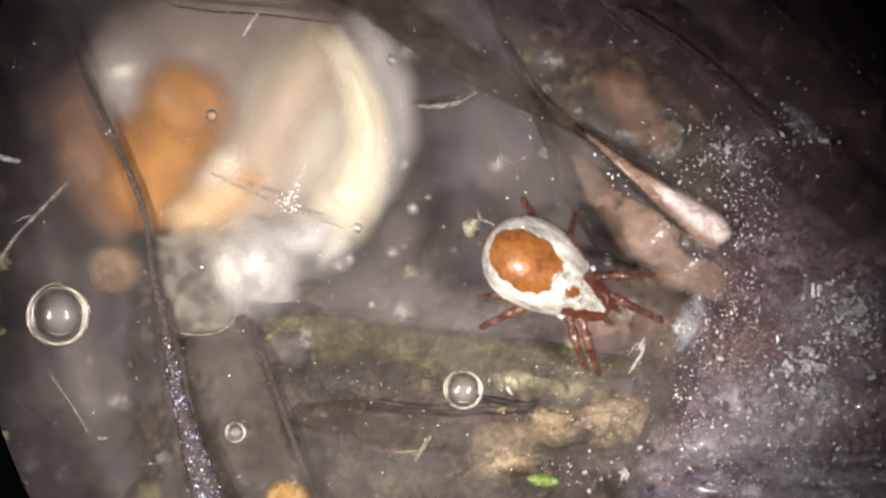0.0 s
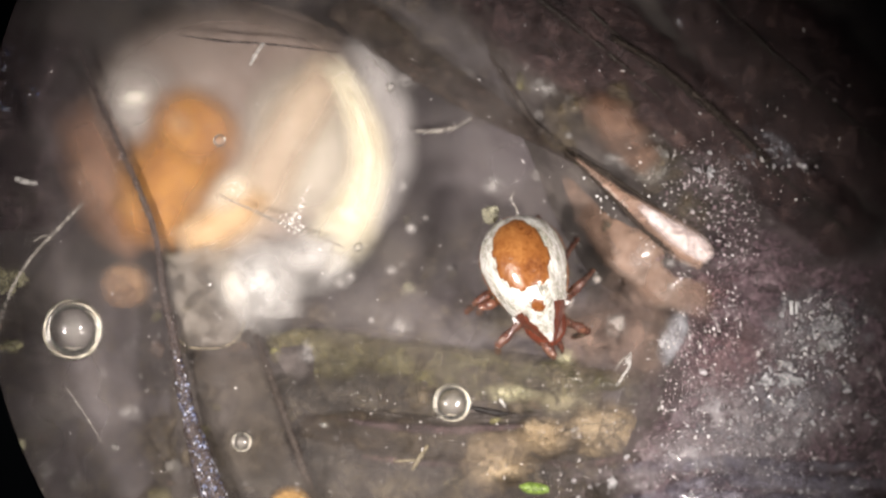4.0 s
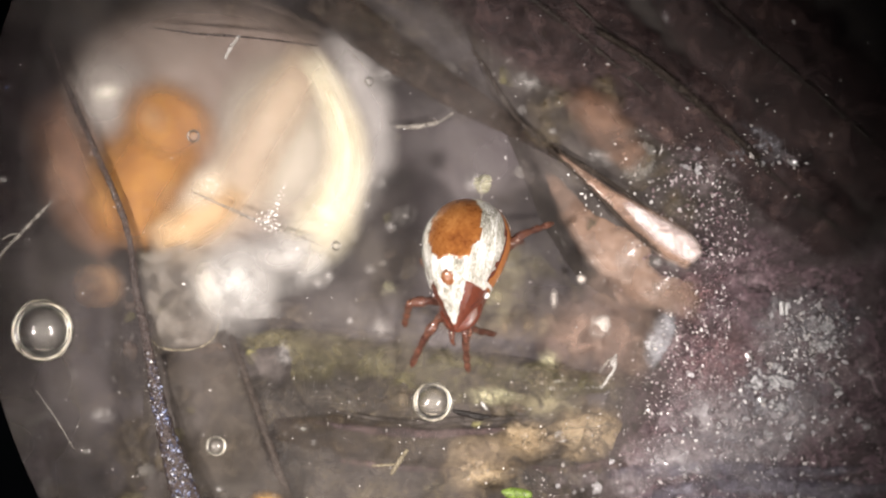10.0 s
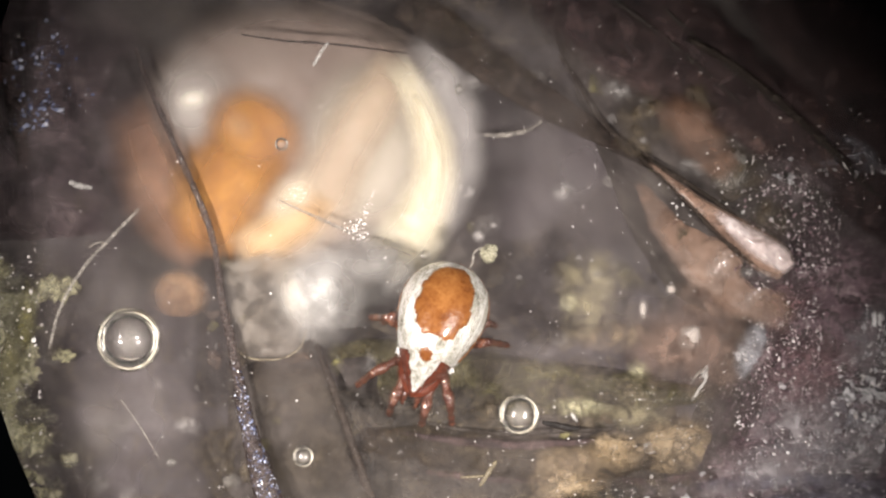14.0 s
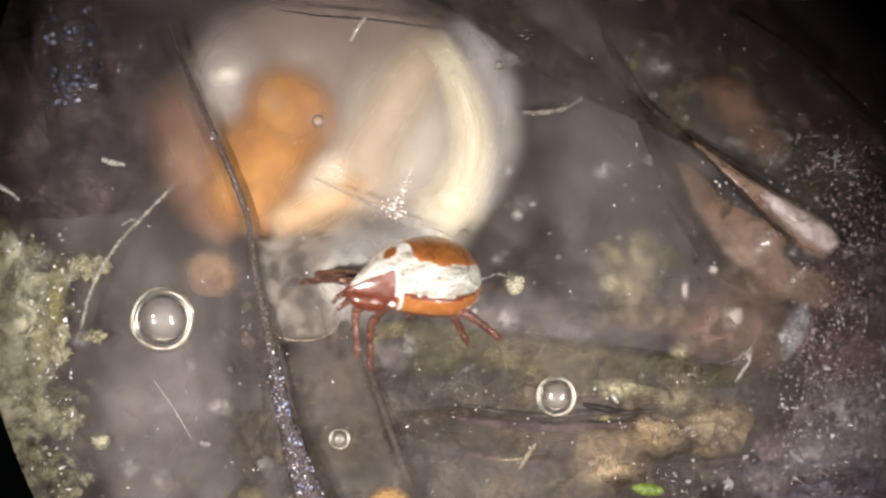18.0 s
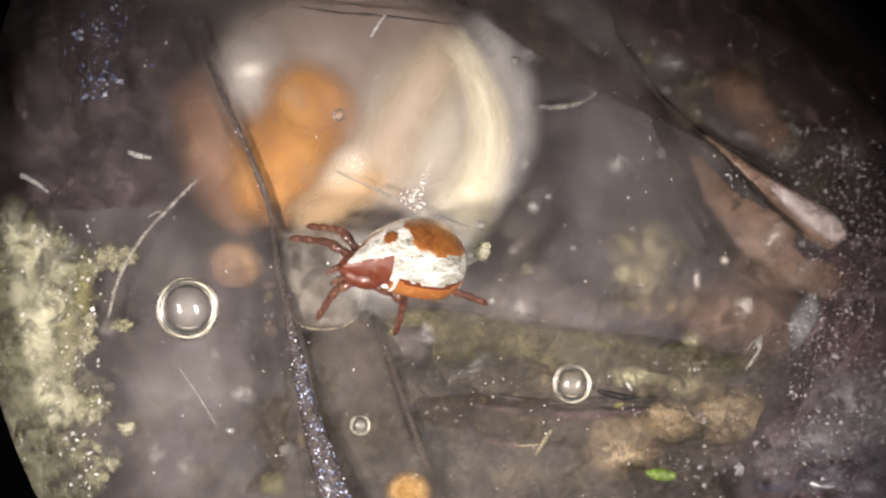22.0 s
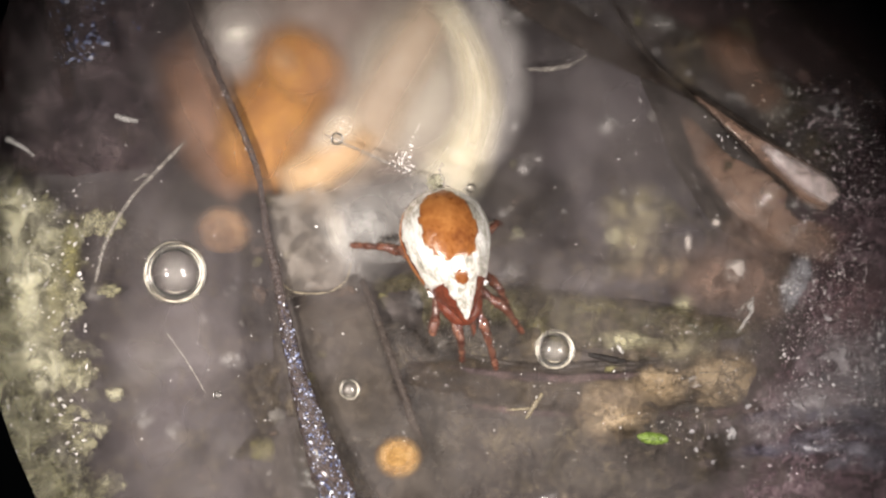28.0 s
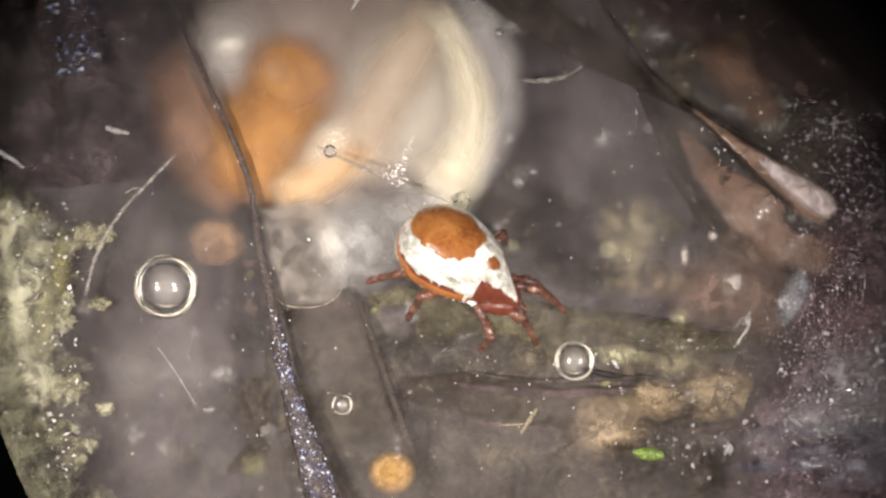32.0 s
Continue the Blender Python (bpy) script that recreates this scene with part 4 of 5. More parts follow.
    whole("white_fibre", tube([(-12, -22, 4, 3), (0, 0, 6, 4), (14, 20, 4, 3)], 4, 8), M_PALE, (443, 42, 0), "short white fibre floating over the jelly egg", "fibre", "loose fibres")
    for u, v, rx, ry, rz, h, turn, mat, lab in ((458, 478, 70, 80, 20, -lie(458, 478) - 116, -20, M_MILK, "milky white lump of slime beside the jelly egg"), (414, 468, 24, 46, 6, -lie(414, 468) - 110, 15, M_SHINE_SLIME, "small bright white slime lump"), (458, 468, 40, 48, 6, -lie(458, 468) - 88, 0, M_WHITISH, "bright milky white slime lump under the jelly egg"),
                                               (545, 425, 80, 50, 20, -lie(545, 425) - 122, 10, M_MILK, "milky slime lump at the jelly egg's foot"), (490, 520, 40, 30, 26, 20, 0, M_MILK, "thin milky slime lump")):
        blob = stand("milky_lump", (u, v, lie(u, v)), lab, "slime")
        swung(part("slime", lump(1.6 * rx, 1.6 * ry, rz, 0.3, 0.6, u, 4, cap=True), mat, blob), (0, 0, h), turn)
        swung(part("core", lump(0.8 * rx, 0.8 * ry, 0.3 * rz, 0.3, 0.6, v, 4, cap=True), mat, blob, "denser core"), (0, 0, h + rz), turn)


jelly_egg()


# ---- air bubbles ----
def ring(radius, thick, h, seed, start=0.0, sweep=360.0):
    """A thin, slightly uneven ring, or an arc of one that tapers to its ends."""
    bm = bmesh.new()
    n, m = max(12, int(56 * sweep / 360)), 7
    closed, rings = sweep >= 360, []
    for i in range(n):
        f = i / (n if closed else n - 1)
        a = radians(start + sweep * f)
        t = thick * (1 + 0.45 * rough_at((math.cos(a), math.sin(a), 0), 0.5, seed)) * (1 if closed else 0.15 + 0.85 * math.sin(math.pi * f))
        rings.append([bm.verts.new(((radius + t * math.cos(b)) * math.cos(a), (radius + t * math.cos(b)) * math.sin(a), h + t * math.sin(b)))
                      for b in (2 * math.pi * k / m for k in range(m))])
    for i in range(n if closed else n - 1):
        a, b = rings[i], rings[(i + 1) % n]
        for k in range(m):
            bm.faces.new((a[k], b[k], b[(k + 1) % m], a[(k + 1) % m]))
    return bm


def air_bubble(u, v, r, h, label):
    ob = stand("air_bubble", (u, v, h + r), label, "bubble", "air bubbles")
    bm = bmesh.new()
    bmesh.ops.create_uvsphere(bm, u_segments=48, v_segments=28, radius=r)
    part("skin", bm, M_AIR, ob).visible_shadow = False
    # the bubble's reflections are modelled as a pale ring, a lump and arcs
    part("bright_ring", ring(0.95 * r, 0.018 * r, 0, u), M_RIMGLEAM, ob, "edge reflection modelled as a thin pale ring")
    part("inner_wall", lump(0.74 * r, 0.74 * r, 0.3 * r, 0.05, 0.8, u, 3, (0, -0.06 * r, -0.55 * r)), M_GLEAM, ob, "inner reflection modelled as a pale lump")
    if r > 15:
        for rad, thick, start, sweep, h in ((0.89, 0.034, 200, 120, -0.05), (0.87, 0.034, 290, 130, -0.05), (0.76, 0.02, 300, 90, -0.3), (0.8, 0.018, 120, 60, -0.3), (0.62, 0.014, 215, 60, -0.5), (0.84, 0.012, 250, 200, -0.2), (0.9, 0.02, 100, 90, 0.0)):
            part("gleam", ring(rad * r, thick * r, h * r, v + start, start + u % 40, sweep), M_ARCGLEAM, ob, "curved reflection modelled as a pale arc")
    return ob


air_bubble(103, 557, 58, -20, "large clear air bubble floating at the water surface")
ROLLING = air_bubble(822, 690, 37, -8, "clear air bubble rolling over the olive leaf blade")
air_bubble(418, 765, 19, -2, "small clear air bubble over the leaf film")
ESCAPING = air_bubble(375, 204, 12, 0, "tiny air bubble over the jelly egg")
for bu, bv, br, bh in ((634, 402, 9, 0), (693, 104, 9, 0), (181, 776, 8, 0), (691, 328, 5, 0), (1500, 590, 10, 0)):
    air_bubble(bu, bv, br, bh, "tiny clear air bubble at the surface")


# ---- eggs, clumps and flakes ----
def bits():
    for u, v, r, lab in ((196, 478, 54, "round orange egg half sunk in the silt"), (508, 884, 40, "round orange egg with a dark dot"), (46, 762, 34, "small pinkish tan egg in the silt")):
        e = stand("orange_egg", (u, v, lie(u, v)), lab, "egg", "orange eggs")
        part("shell", lump(1.2 * r, 1.1 * r, r * 0.6, 0.05, 0.8, u, 4, (0, 0, r * 0.6), cap=True), M_EGG if r > 50 else M_OCHREEGG if r > 35 else M_RUSTEGG, e)
        part("dot", lump(4, 4, 3, 0.1, 1, v, 1, (r * 0.1, r * 0.1, r)), M_VEIN, e, "dark dot")
    rng = random.Random(9)
    crumbs = [mesh_of("crumb", lump(17, 13, 9, 0.6, 0.5, k, 2), M_TAN) for k in range(5)]
    for u, v, rx, ry, k, lab in ((1090, 738, 66, 44, 60, "fluffy tan clump of plant debris"), (890, 795, 56, 42, 50, "tan crumbly debris clump"), (980, 745, 46, 26, 30, "small tan debris clump")):
        clump = stand("debris_clump", (u, v, lie(u, v)), lab, "debris", "debris clumps")
        part("fluff", lump(1.4 * rx, 1.5 * ry, 18, 0.45, 0.5, u, 4, (0, 0, 32), cap=True), M_FLUFF, clump, "soft tan fluff")
        for _ in range(k):
            a, d, r = rng.uniform(0, 6.28), rng.random() ** 0.6, 0.15 + 0.5 * rng.random() ** 2
            crumb = new("crumb", rng.choice(crumbs))
            crumb.parent = clump
            crumb.matrix_basis = pose(rx * d * math.cos(a) * Q, ry * d * math.sin(a) * Q, (30 + 24 * (1 - d)) * Q, rng.uniform(-40, 40), rng.uniform(-40, 40), rng.uniform(0, 360)) @ Matrix.Scale(r, 4)
    # the yellow algae at the edge of the plan
    clump = stand("algae_clump", (-130, 660, -250), "pale yellow-green algae clump full of white specks", "algae")
    bm = bmesh.new()
    for _ in range(330):
        y = rng.uniform(-330, 250)
        x = rng.gauss(-8 - 0.1 * y, 60)
        r = rng.uniform(6, 26)
        lump(r, r * rng.uniform(0.6, 1), r * 0.6, 0.9, 0.5, rng.random() * 9, 3, (x, y, 20 + 1.4 * r + rng.uniform(0, 90)), bm)
    part("clump", bm, M_YELLOW, clump, kind="stuff")
    for k in range(9):
        y = -330 + 70 * k
        swung(part("veil", lump(rng.uniform(100, 150), rng.uniform(80, 110), 10, 0.2, 0.5, k, 4, cap=True), M_VEIL, clump, "soft yellowish algae veil"), (-52 - 0.1 * y + rng.uniform(-30, 50), y, 190 + 3 * k), 40 * k)
    for pts in ([(58, 60, 90, 14), (66, 140, 150, 22), (74, 230, 130, 9)], [(-40, 150, 90, 14), (-34, 240, 150, 18), (-20, 310, 120, 6)], [(20, -40, 90, 16), (40, 60, 160, 24), (50, 150, 130, 12)]):
        part("frond", tube(pts, 6, 8, 0.3, pts[0][0]), M_MOSSY, clump, "yellowish frond")
    sp = [(rng.uniform(-230, -20), rng.uniform(400, 900), rng.uniform(-60, -6), rng.choice((1.2, 1.6, 2, 3, 4.5))) for _ in range(320)]
    grains("specks", sp, M_SPARK, "white specks", "", (-130, 660, -250), clump)
    # flakes
    whole("pale_flake", blade(rel([(1216, 632, 4, 20), (1224, 598, 14, 40), (1236, 552, 18, 38), (1250, 512, 10, 14)], 1222, 575), 12, 8, 5, 0.2, 0.1, 3, 3, soft=1.6), M_FLAKE, (1222, 575, lie(1222, 575)), "pale translucent flake standing at the gravel's edge", "flake")
    flake = stand("white_scrap", (1132, 625, -6), "twisted white scrap of skin", "scrap")
    part("blade", tube(rel([(1142, 596, 12, 1.5), (1137, 612, 16, 6.5), (1139, 622, 16, 2.6), (1128, 640, 12, 2.8), (1114, 660, 6, 1.2)], 1132, 625), 5, 8, 0.4, 1), M_PALE, flake)
    part("hair", tube(rel([(1140, 602, 14, 2), (1128, 608, 20, 2), (1112, 630, 16, 1.5)], 1132, 625), 5, 6), M_FIBRE, flake)
    for u, v, rx, ry, mat, nm, lab in (
            (755, 352, 34, 26, M_HAZE, "slime_spot", "hazy pale slime spot on the silt"), (722, 488, 16, 22, M_YELLOW, "algae_tuft", "small yellow-green algae tuft"),
            (712, 436, 10, 8, M_HAZE, "slime_spot", "tiny hazy slime spot"), (1040, 746, 15, 11, M_WHITE, "white_crumb", "white crumb on the tan clump"),
            (1030, 125, 16, 12, M_HAZE, "slime_spot", "hazy slime spot among dark leaves"), (1070, 500, 26, 16, M_HAZE, "slime_spot", "pinkish hazy slime spot"),
            (1098, 545, 18, 26, M_PALE, "pale_crumb", "pale crumb of crumbling debris"), (955, 425, 30, 40, M_MOSSY, "algae_tuft", "mossy yellow-green tuft on the silt"),
            (985, 500, 40, 30, M_MOSSY, "algae_tuft", "mossy yellow-green tuft over the leaf scrap"), (1010, 440, 50, 36, M_MOSSY, "algae_tuft", "soft yellowish moss film on the silt"),
            (905, 490, 22, 34, M_MOSSY, "algae_tuft", "mossy olive tuft beside the leaf blade"), (1180, 262, 34, 26, M_HAZE, "slime_spot", "grey slime film on the leaf"),
            (68, 38, 14, 12, M_MOSSY, "algae_tuft", "tiny green algae tuft on the leaf"), (70, 92, 14, 12, M_MOSSY, "algae_tuft", "tiny green algae tuft on the leaf"),
            (640, 655, 20, 14, M_PALE, "pale_crumb", "pale crumb stuck on the leaf"), (930, 672, 36, 18, M_YELLOW, "algae_tuft", "yellow algae smear on the leaf blade"),
            (735, 10, 12, 14, M_EGG, "tan_crumb", "tan crumb on the leaf strip"), (270, 870, 34, 26, M_MOSSY, "algae_tuft", "blurred green algae tuft"),
            (1190, 240, 20, 30, M_PALE, "pale_crumb", "grey crumbly scrap on the leaf"), (30, 610, 40, 30, M_HAZE, "slime_spot", "pale slime film under the big bubble")):
        whole(nm, lump(rx, ry, min(rx, ry) * 0.5, 0.5, 0.5, u, 3, (0, 0, 4), flat=True), mat, (u, v, lie(u, v) + 2), lab, nm.split("_")[1])
    for u, v, rx, ry, mat, nm, lab in (
            (935, 440, 76, 62, M_MOSSFILM, "moss_film", "soft yellow-green moss film hanging in the murk"), (894, 487, 22, 24, M_SOFTYELLOW, "algae_tuft", "pale yellow algae tuft beside the mossy film"),
            (925, 505, 58, 70, M_MOSSFILM, "moss_film", "olive moss film drifting over brown scraps"), (978, 548, 92, 32, M_OCHRE, "leaf_shred", "ochre-brown shred of rotted leaf above the blade"),
            (1113, 547, 30, 32, M_PALEFILM, "slime_spot", "pale pinkish slime spot above the leaf shred"), (1021, 606, 26, 20, M_SOFTYELLOW, "algae_tuft", "pale yellowish algae tuft on the olive blade"),
            (1026, 497, 9, 22, M_PALEFILM, "slime_spot", "narrow pale slime spot in the murk"), (1077, 461, 11, 10, M_PALEFILM, "slime_spot", "small whitish slime spot in the murk"),
            (1160, 575, 100, 100, M_ROSEFILM, "leaf_shred", "rosy brown translucent shred of leaf under the flake"), (1070, 555, 90, 90, M_ROSEFILM, "leaf_shred", "dull rosy shred of leaf on the silt"),
            (1160, 480, 90, 60, M_ROSEFILM, "leaf_shred", "rosy brown shred of leaf below the reed"), (1010, 690, 80, 32, M_MOSSFILM, "moss_film", "olive moss film on the tip of the blade"),
            (905, 675, 60, 22, M_SOFTYELLOW, "algae_tuft", "yellowish algae smear on the olive blade"), (900, 770, 80, 36, M_OCHRE, "leaf_shred", "ochre shred of leaf beside the tan clumps")):
        whole(nm, lump(rx, ry, 6, 0.35, 0.5, u, 4, cap=True), mat, (u, v, max(lie(u, v) + 26, -84)), lab, nm.split("_")[1])
    g = stand("green_alga", (963, 849, -14), "bright green algae cell lying on the grit", "algae")
    part("cell", lump(29, 11, 8, 0.12, 0.7, 1, 3, (0, 0, 18), turn=-6), M_GREEN, g)
    # hairs and fibres
    def fibre(pts, lab, mat=M_FIBRE, name="fibre"):
        u, v = pts[0][0], pts[0][1]
        whole(name, tube(rel([(*p[:3], 0.75 * p[3]) for p in pts], u, v), 8, 7, 0.3, u), mat, (u, v, 0), lab, "fibre", "loose fibres")
    fibre([(-40, 575, 4, 4), (-20, 500, 14, 5), (18, 432, 20, 5), (66, 378, 22, 5), (122, 320, 14, 4)], "long pale hair lying across the silt")
    fibre([(58, 382, 20, 3), (44, 384, 24, 2.5), (30, 392, 20, 2)], "short side hair of the long pale hair")
    fibre([(90, 665, -20, 1.8), (125, 714, -16, 2), (160, 772, -20, 1.6)], "thin straight grey hair")
    fibre([(738, 186, -120, 5), (775, 186, -118, 7), (815, 178, -118, 6), (842, 160, -122, 4)], "pale slimy thread on the silt")
    fibre([(735, 815, 6, 4), (750, 792, 10, 6), (764, 770, 6, 4)], "pale tan plant splinter", M_SPLINTER)
    fibre([(700, 800, 6, 3), (724, 799, 8, 4), (742, 797, 6, 3)], "pale tan plant splinter", M_SPLINTER)
    fibre([(-200, 318, 4, 8), (-175, 330, 10, 6), (-150, 348, 6, 4)], "pale curled scrap of dead skin", M_PALE)
    fibre([(-5, 275, 4, 6), (15, 282, 8, 8), (36, 285, 4, 5)], "pale curled scrap of dead skin", M_PALE)
    fibre([(1440, 500, 6, 5), (1442, 525, 10, 5)], "upright glassy splinter in the gravel", M_WHITE)
    fibre([(1450, 503, 6, 4), (1451, 524, 10, 4)], "second upright glassy splinter in the gravel", M_WHITE)
    fibre([(1524, 631, 10, 2), (1532, 645, 14, 3), (1545, 656, 10, 2.5)], "small bright curl of skin in the gravel", M_PALE)
    fibre([(846, 700, 22, 4), (872, 705, 24, 8), (896, 710, 24, 8), (914, 711, 22, 3)], "black splinter on the leaf blade", M_BLACKENED)
    fibre([(898, 684, 22, 3), (903, 690, 24, 5), (909, 698, 22, 3)], "white flake at the end of the black splinter", M_PALE)
    fibre([(662, 55, 8, 2.5), (676, 66, 10, 3), (684, 78, 8, 2)], "short pale hair over the leaf strip")

    rng = random.Random(77)
    # soft pale discs that stand in for out-of-focus bright spots
    for k in range(46):
        u, v = (rng.uniform(640, 1260), rng.uniform(40, 560)) if k < 30 else (rng.uniform(-150, 640), rng.uniform(430, 880))
        r = 10 + 30 * rng.random() ** 2.4
        whole("slime_mote", lump(r, r * rng.uniform(0.7, 1), 4, 0.25, 0.6, k, 3, cap=True), M_MOTE, (u, v, max(lie(u, v) + 12, -140)), "hazy pale disc standing in for an out-of-focus bright spot", "mote", "slime motes")


bits()


# ---- gravel and specks ----
def gravel():
    bm = bmesh.new()
    us, vs = np.linspace(1000, 1800, 156), np.linspace(200, 1100, 170)
    grid = {}
    worn = bm.verts.layers.float.new("thin")
    for i, u in enumerate(us):
        for k, v in enumerate(vs):
            in_a = u + 0.35 * (v - 500) + 50 * rough_at((u, v, 0), 70, 3) - 1160
            in_b = v - 0.25 * (u - 1300) + 60 * rough_at((u, v, 9), 60, 5) - 260
            if in_a > 0 and in_b > 0:
                grid[i, k] = bm.verts.new((u - 1310, 560 - v, lie(u, v) - lie(1310, 560) + 5 + 7 * rough_at((u, v, 0), 13, 6) + 4 * rough_at((u, v, 0), 5, 7)))
                grid[i, k][worn] = bump_up(0, 190, in_a) * bump_up(0, 150, in_b) * (1 - bump_up(1690, 1790, u + 30 * rough_at((u, v, 4), 60, 2))) * (1 - bump_up(980, 1090, v + 30 * rough_at((u, v, 4), 60, 2)))
    for i, k in grid:
        f = [(i, k), (i, k + 1), (i + 1, k + 1), (i + 1, k)]
        if all(c in grid for c in f):
            bm.faces.new([grid[c] for c in f])
    whole("gravel_bed", bm, M_PURPLE, (1310, 560, lie(1310, 560)), "purplish brown mound of fine wet gravel", "gravel", kind="structure")
    for u, v, rx, ry, mat, lab in ((1325, 610, 80, 62, M_PINK, "soft pinkish patch of fine silt on the gravel"), (1290, 480, 40, 80, M_PINK, "dull pink streak of silt beside the reed"),
                                   (1490, 540, 84, 52, M_BLUISH, "bluish white patch of fine crystals"), (1440, 680, 90, 60, M_BLUISH, "pale bluish patch of crystal dust"),
                                   (1340, 770, 100, 50, M_BLUISH, "greyish patch of crystal dust over dark leaf strips"), (1050, 850, 60, 34, M_BLUISH, "small whitish patch of crystal dust beside the green cell"),
                                   (1400, 215, 60, 40, M_BLUISH, "faint bluish patch of dust on the dead leaf")):
        whole("dust_patch", lump(1.3 * rx, 1.3 * ry, 6, 0.45, 0.5, u, 5, cap=True), mat, (u, v, lie(u, v) + 20), lab, "patch", "dust patches")
    rng = random.Random(11)
    def hollow(u, v):
        """The dark gaps between the grit and the crystals."""
        return (1352 < u + 0.1 * (v - 500) < 1428 and 420 < v < 585) or (u > 1380 and v < 475) or (u > 1560 and v < 640)

    for u, v, rx, ry, lab in ((1316, 712, 74, 46, "broad pale patch of dust at the foot of the pink silt"), (1452, 712, 60, 50, "broad greyish patch of dust between crystals"), (1335, 780, 66, 30, "whitish patch of dust on slate-dark strips"),
                              (1412, 762, 40, 30, "whitish patch of dust beside the crystals"), (1470, 560, 66, 54, "grey-white patch of dust under the crystals"), (1400, 830, 44, 26, "bluish white patch of dust on a leaf strip"),
                              (1240, 790, 50, 34, "small pale patch of dust in the grit"), (1180, 830, 34, 24, "small pale patch of dust beside dark litter"), (1035, 840, 44, 34, "glittering whitish patch of dust beside the green cell"), (1500, 850, 50, 24, "faint bluish patch of dust on the slate strips")):
        whole("dust_patch", lump(1.3 * rx, 1.3 * ry, 6, 0.45, 0.5, u + 1, 5, cap=True), M_DUST, (u, v, lie(u, v) + 26), lab, "patch", "dust patches")
    for u, v, rx, ry, turn in ((1516, 578, 17, 8, -8), (1431, 646, 15, 13, 20), (1395, 650, 10, 14, 30), (1456, 650, 12, 8, 0), (1430, 617, 8, 6, 40), (1500, 552, 7, 5, 0), (1534, 572, 9, 6, 60), (1524, 548, 14, 12, 0), (1420, 742, 9, 8, 0), (1440, 690, 12, 9, 50), (1106, 840, 9, 11, 0), (1203, 577, 13, 10, 20)):
        whole("quartz_chip", lump(0.9 * rx, 0.9 * ry, 7, 1.1, 0.45, u, 2, turn=turn), M_PEBBLE, (u, v, lie(u, v) + 30), "bright milky quartz chip among grey crystals", "chip", "quartz chips", smooth=False)
    crystals = [mesh_of("crystal", lump(14, 9, 8, 0.9, 0.5, k, 1), M_GREY, False) for k in range(6)]
    sp = []
    while len(sp) < 3300:
        u, v = rng.gauss(1310, 90), rng.uniform(200, 900)
        u += 0.14 * (v - 500)
        w = 60 + 0.28 * (v - 250)
        if not hollow(u, v) and abs(u - (1310 - 0.02 * v)) < max(w, 40) * rng.random() ** 0.5 * 1.6:
            sp.append((u, v, lie(u, v) + rng.uniform(6, 14), 0.8 + 3.4 * rng.random() ** 2.6))
    grains("gravel", sp, M_GRIT, "loose purplish grit grains", "gravel")
    sp = []
    for _ in range(1100):
        u, v = rng.gauss(1300, 90), rng.uniform(180, 900)
        if not hollow(u, v):
            sp.append((u, v, lie(u, v) + rng.uniform(10, 20), 0.9 + 2.2 * rng.random() ** 2))
    for _ in range(800):
        u, v = rng.uniform(1270, 1620), rng.uniform(470, 900)
        if hollow(u, v) or rng.random() < bump_up(1350, 1450, u) * 0.7:
            continue
        sp.append((u, v, lie(u, v) + rng.uniform(12, 24), 0.9 + 2.6 * rng.random() ** 4))
    for _ in range(520):
        u, v = rng.uniform(-240, 1560), rng.uniform(0, 900)
        sp.append((u, v, rng.uniform(-50, 6), 0.5 + 0.7 * rng.random()))
    for _ in range(170):
        u, v = rng.uniform(860, 1600), rng.uniform(-20, 340)
        sp.append((u, v, max(lie(u, v), -120) + rng.uniform(30, 60), 0.7 + 2.4 * rng.random() ** 4))
    sp += [(1085, 312, -8, 3.4), (1096, 308, -8, 4.2), (1204, 321, -6, 5), (1078, 306, -8, 2), (1110, 318, -8, 2), (1176, 398, -8, 3)]
    for cu, cv, du, dv, k in ((650, 690, 46, 16, 20), (590, 665, 40, 20, 12), (985, 665, 50, 12, 40), (1010, 830, 30, 24, 80), (1150, 650, 50, 30, 60), (300, 640, 16, 40, 40)):
        for _ in range(k):
            sp.append((rng.gauss(cu, du), rng.gauss(cv, dv), rng.uniform(-14, 4), 0.4 + 1.3 * rng.random() ** 4))
    for _ in range(300):
        u, v = rng.uniform(-240, 1560), rng.uniform(0, 900)
        sp.append((u, v, rng.uniform(-60, 2), 0.7 + 1.7 * rng.random() ** 3))
    for _ in range(60):
        u, v = rng.uniform(560, 1120), rng.gauss(705, 40)
        sp.append((u, v, rng.uniform(-8, 2), 0.7 + 1.2 * rng.random() ** 2))
    for cu, cv, du, dv, k in ((1495, 535, 42, 30, 190), (1430, 645, 40, 22, 110), (1510, 590, 30, 18, 70), (1445, 700, 50, 30, 80), (1405, 785, 40, 30, 60), (1340, 720, 50, 30, 50), (1255, 560, 34, 60, 110), (1035, 840, 22, 20, 70), (1203, 577, 14, 9, 40), (1410, 240, 50, 30, 40), (1500, 830, 50, 24, 40)):
        for _ in range(k):
            u, v = rng.gauss(cu, du), rng.gauss(cv, dv)
            sp.append((u, v, lie(u, v) + rng.uniform(27, 36), 0.8 + 3.4 * rng.random() ** 3))
    grains("quartz_specks", sp, M_SPARK, "scattered glittering quartz specks", "specks")
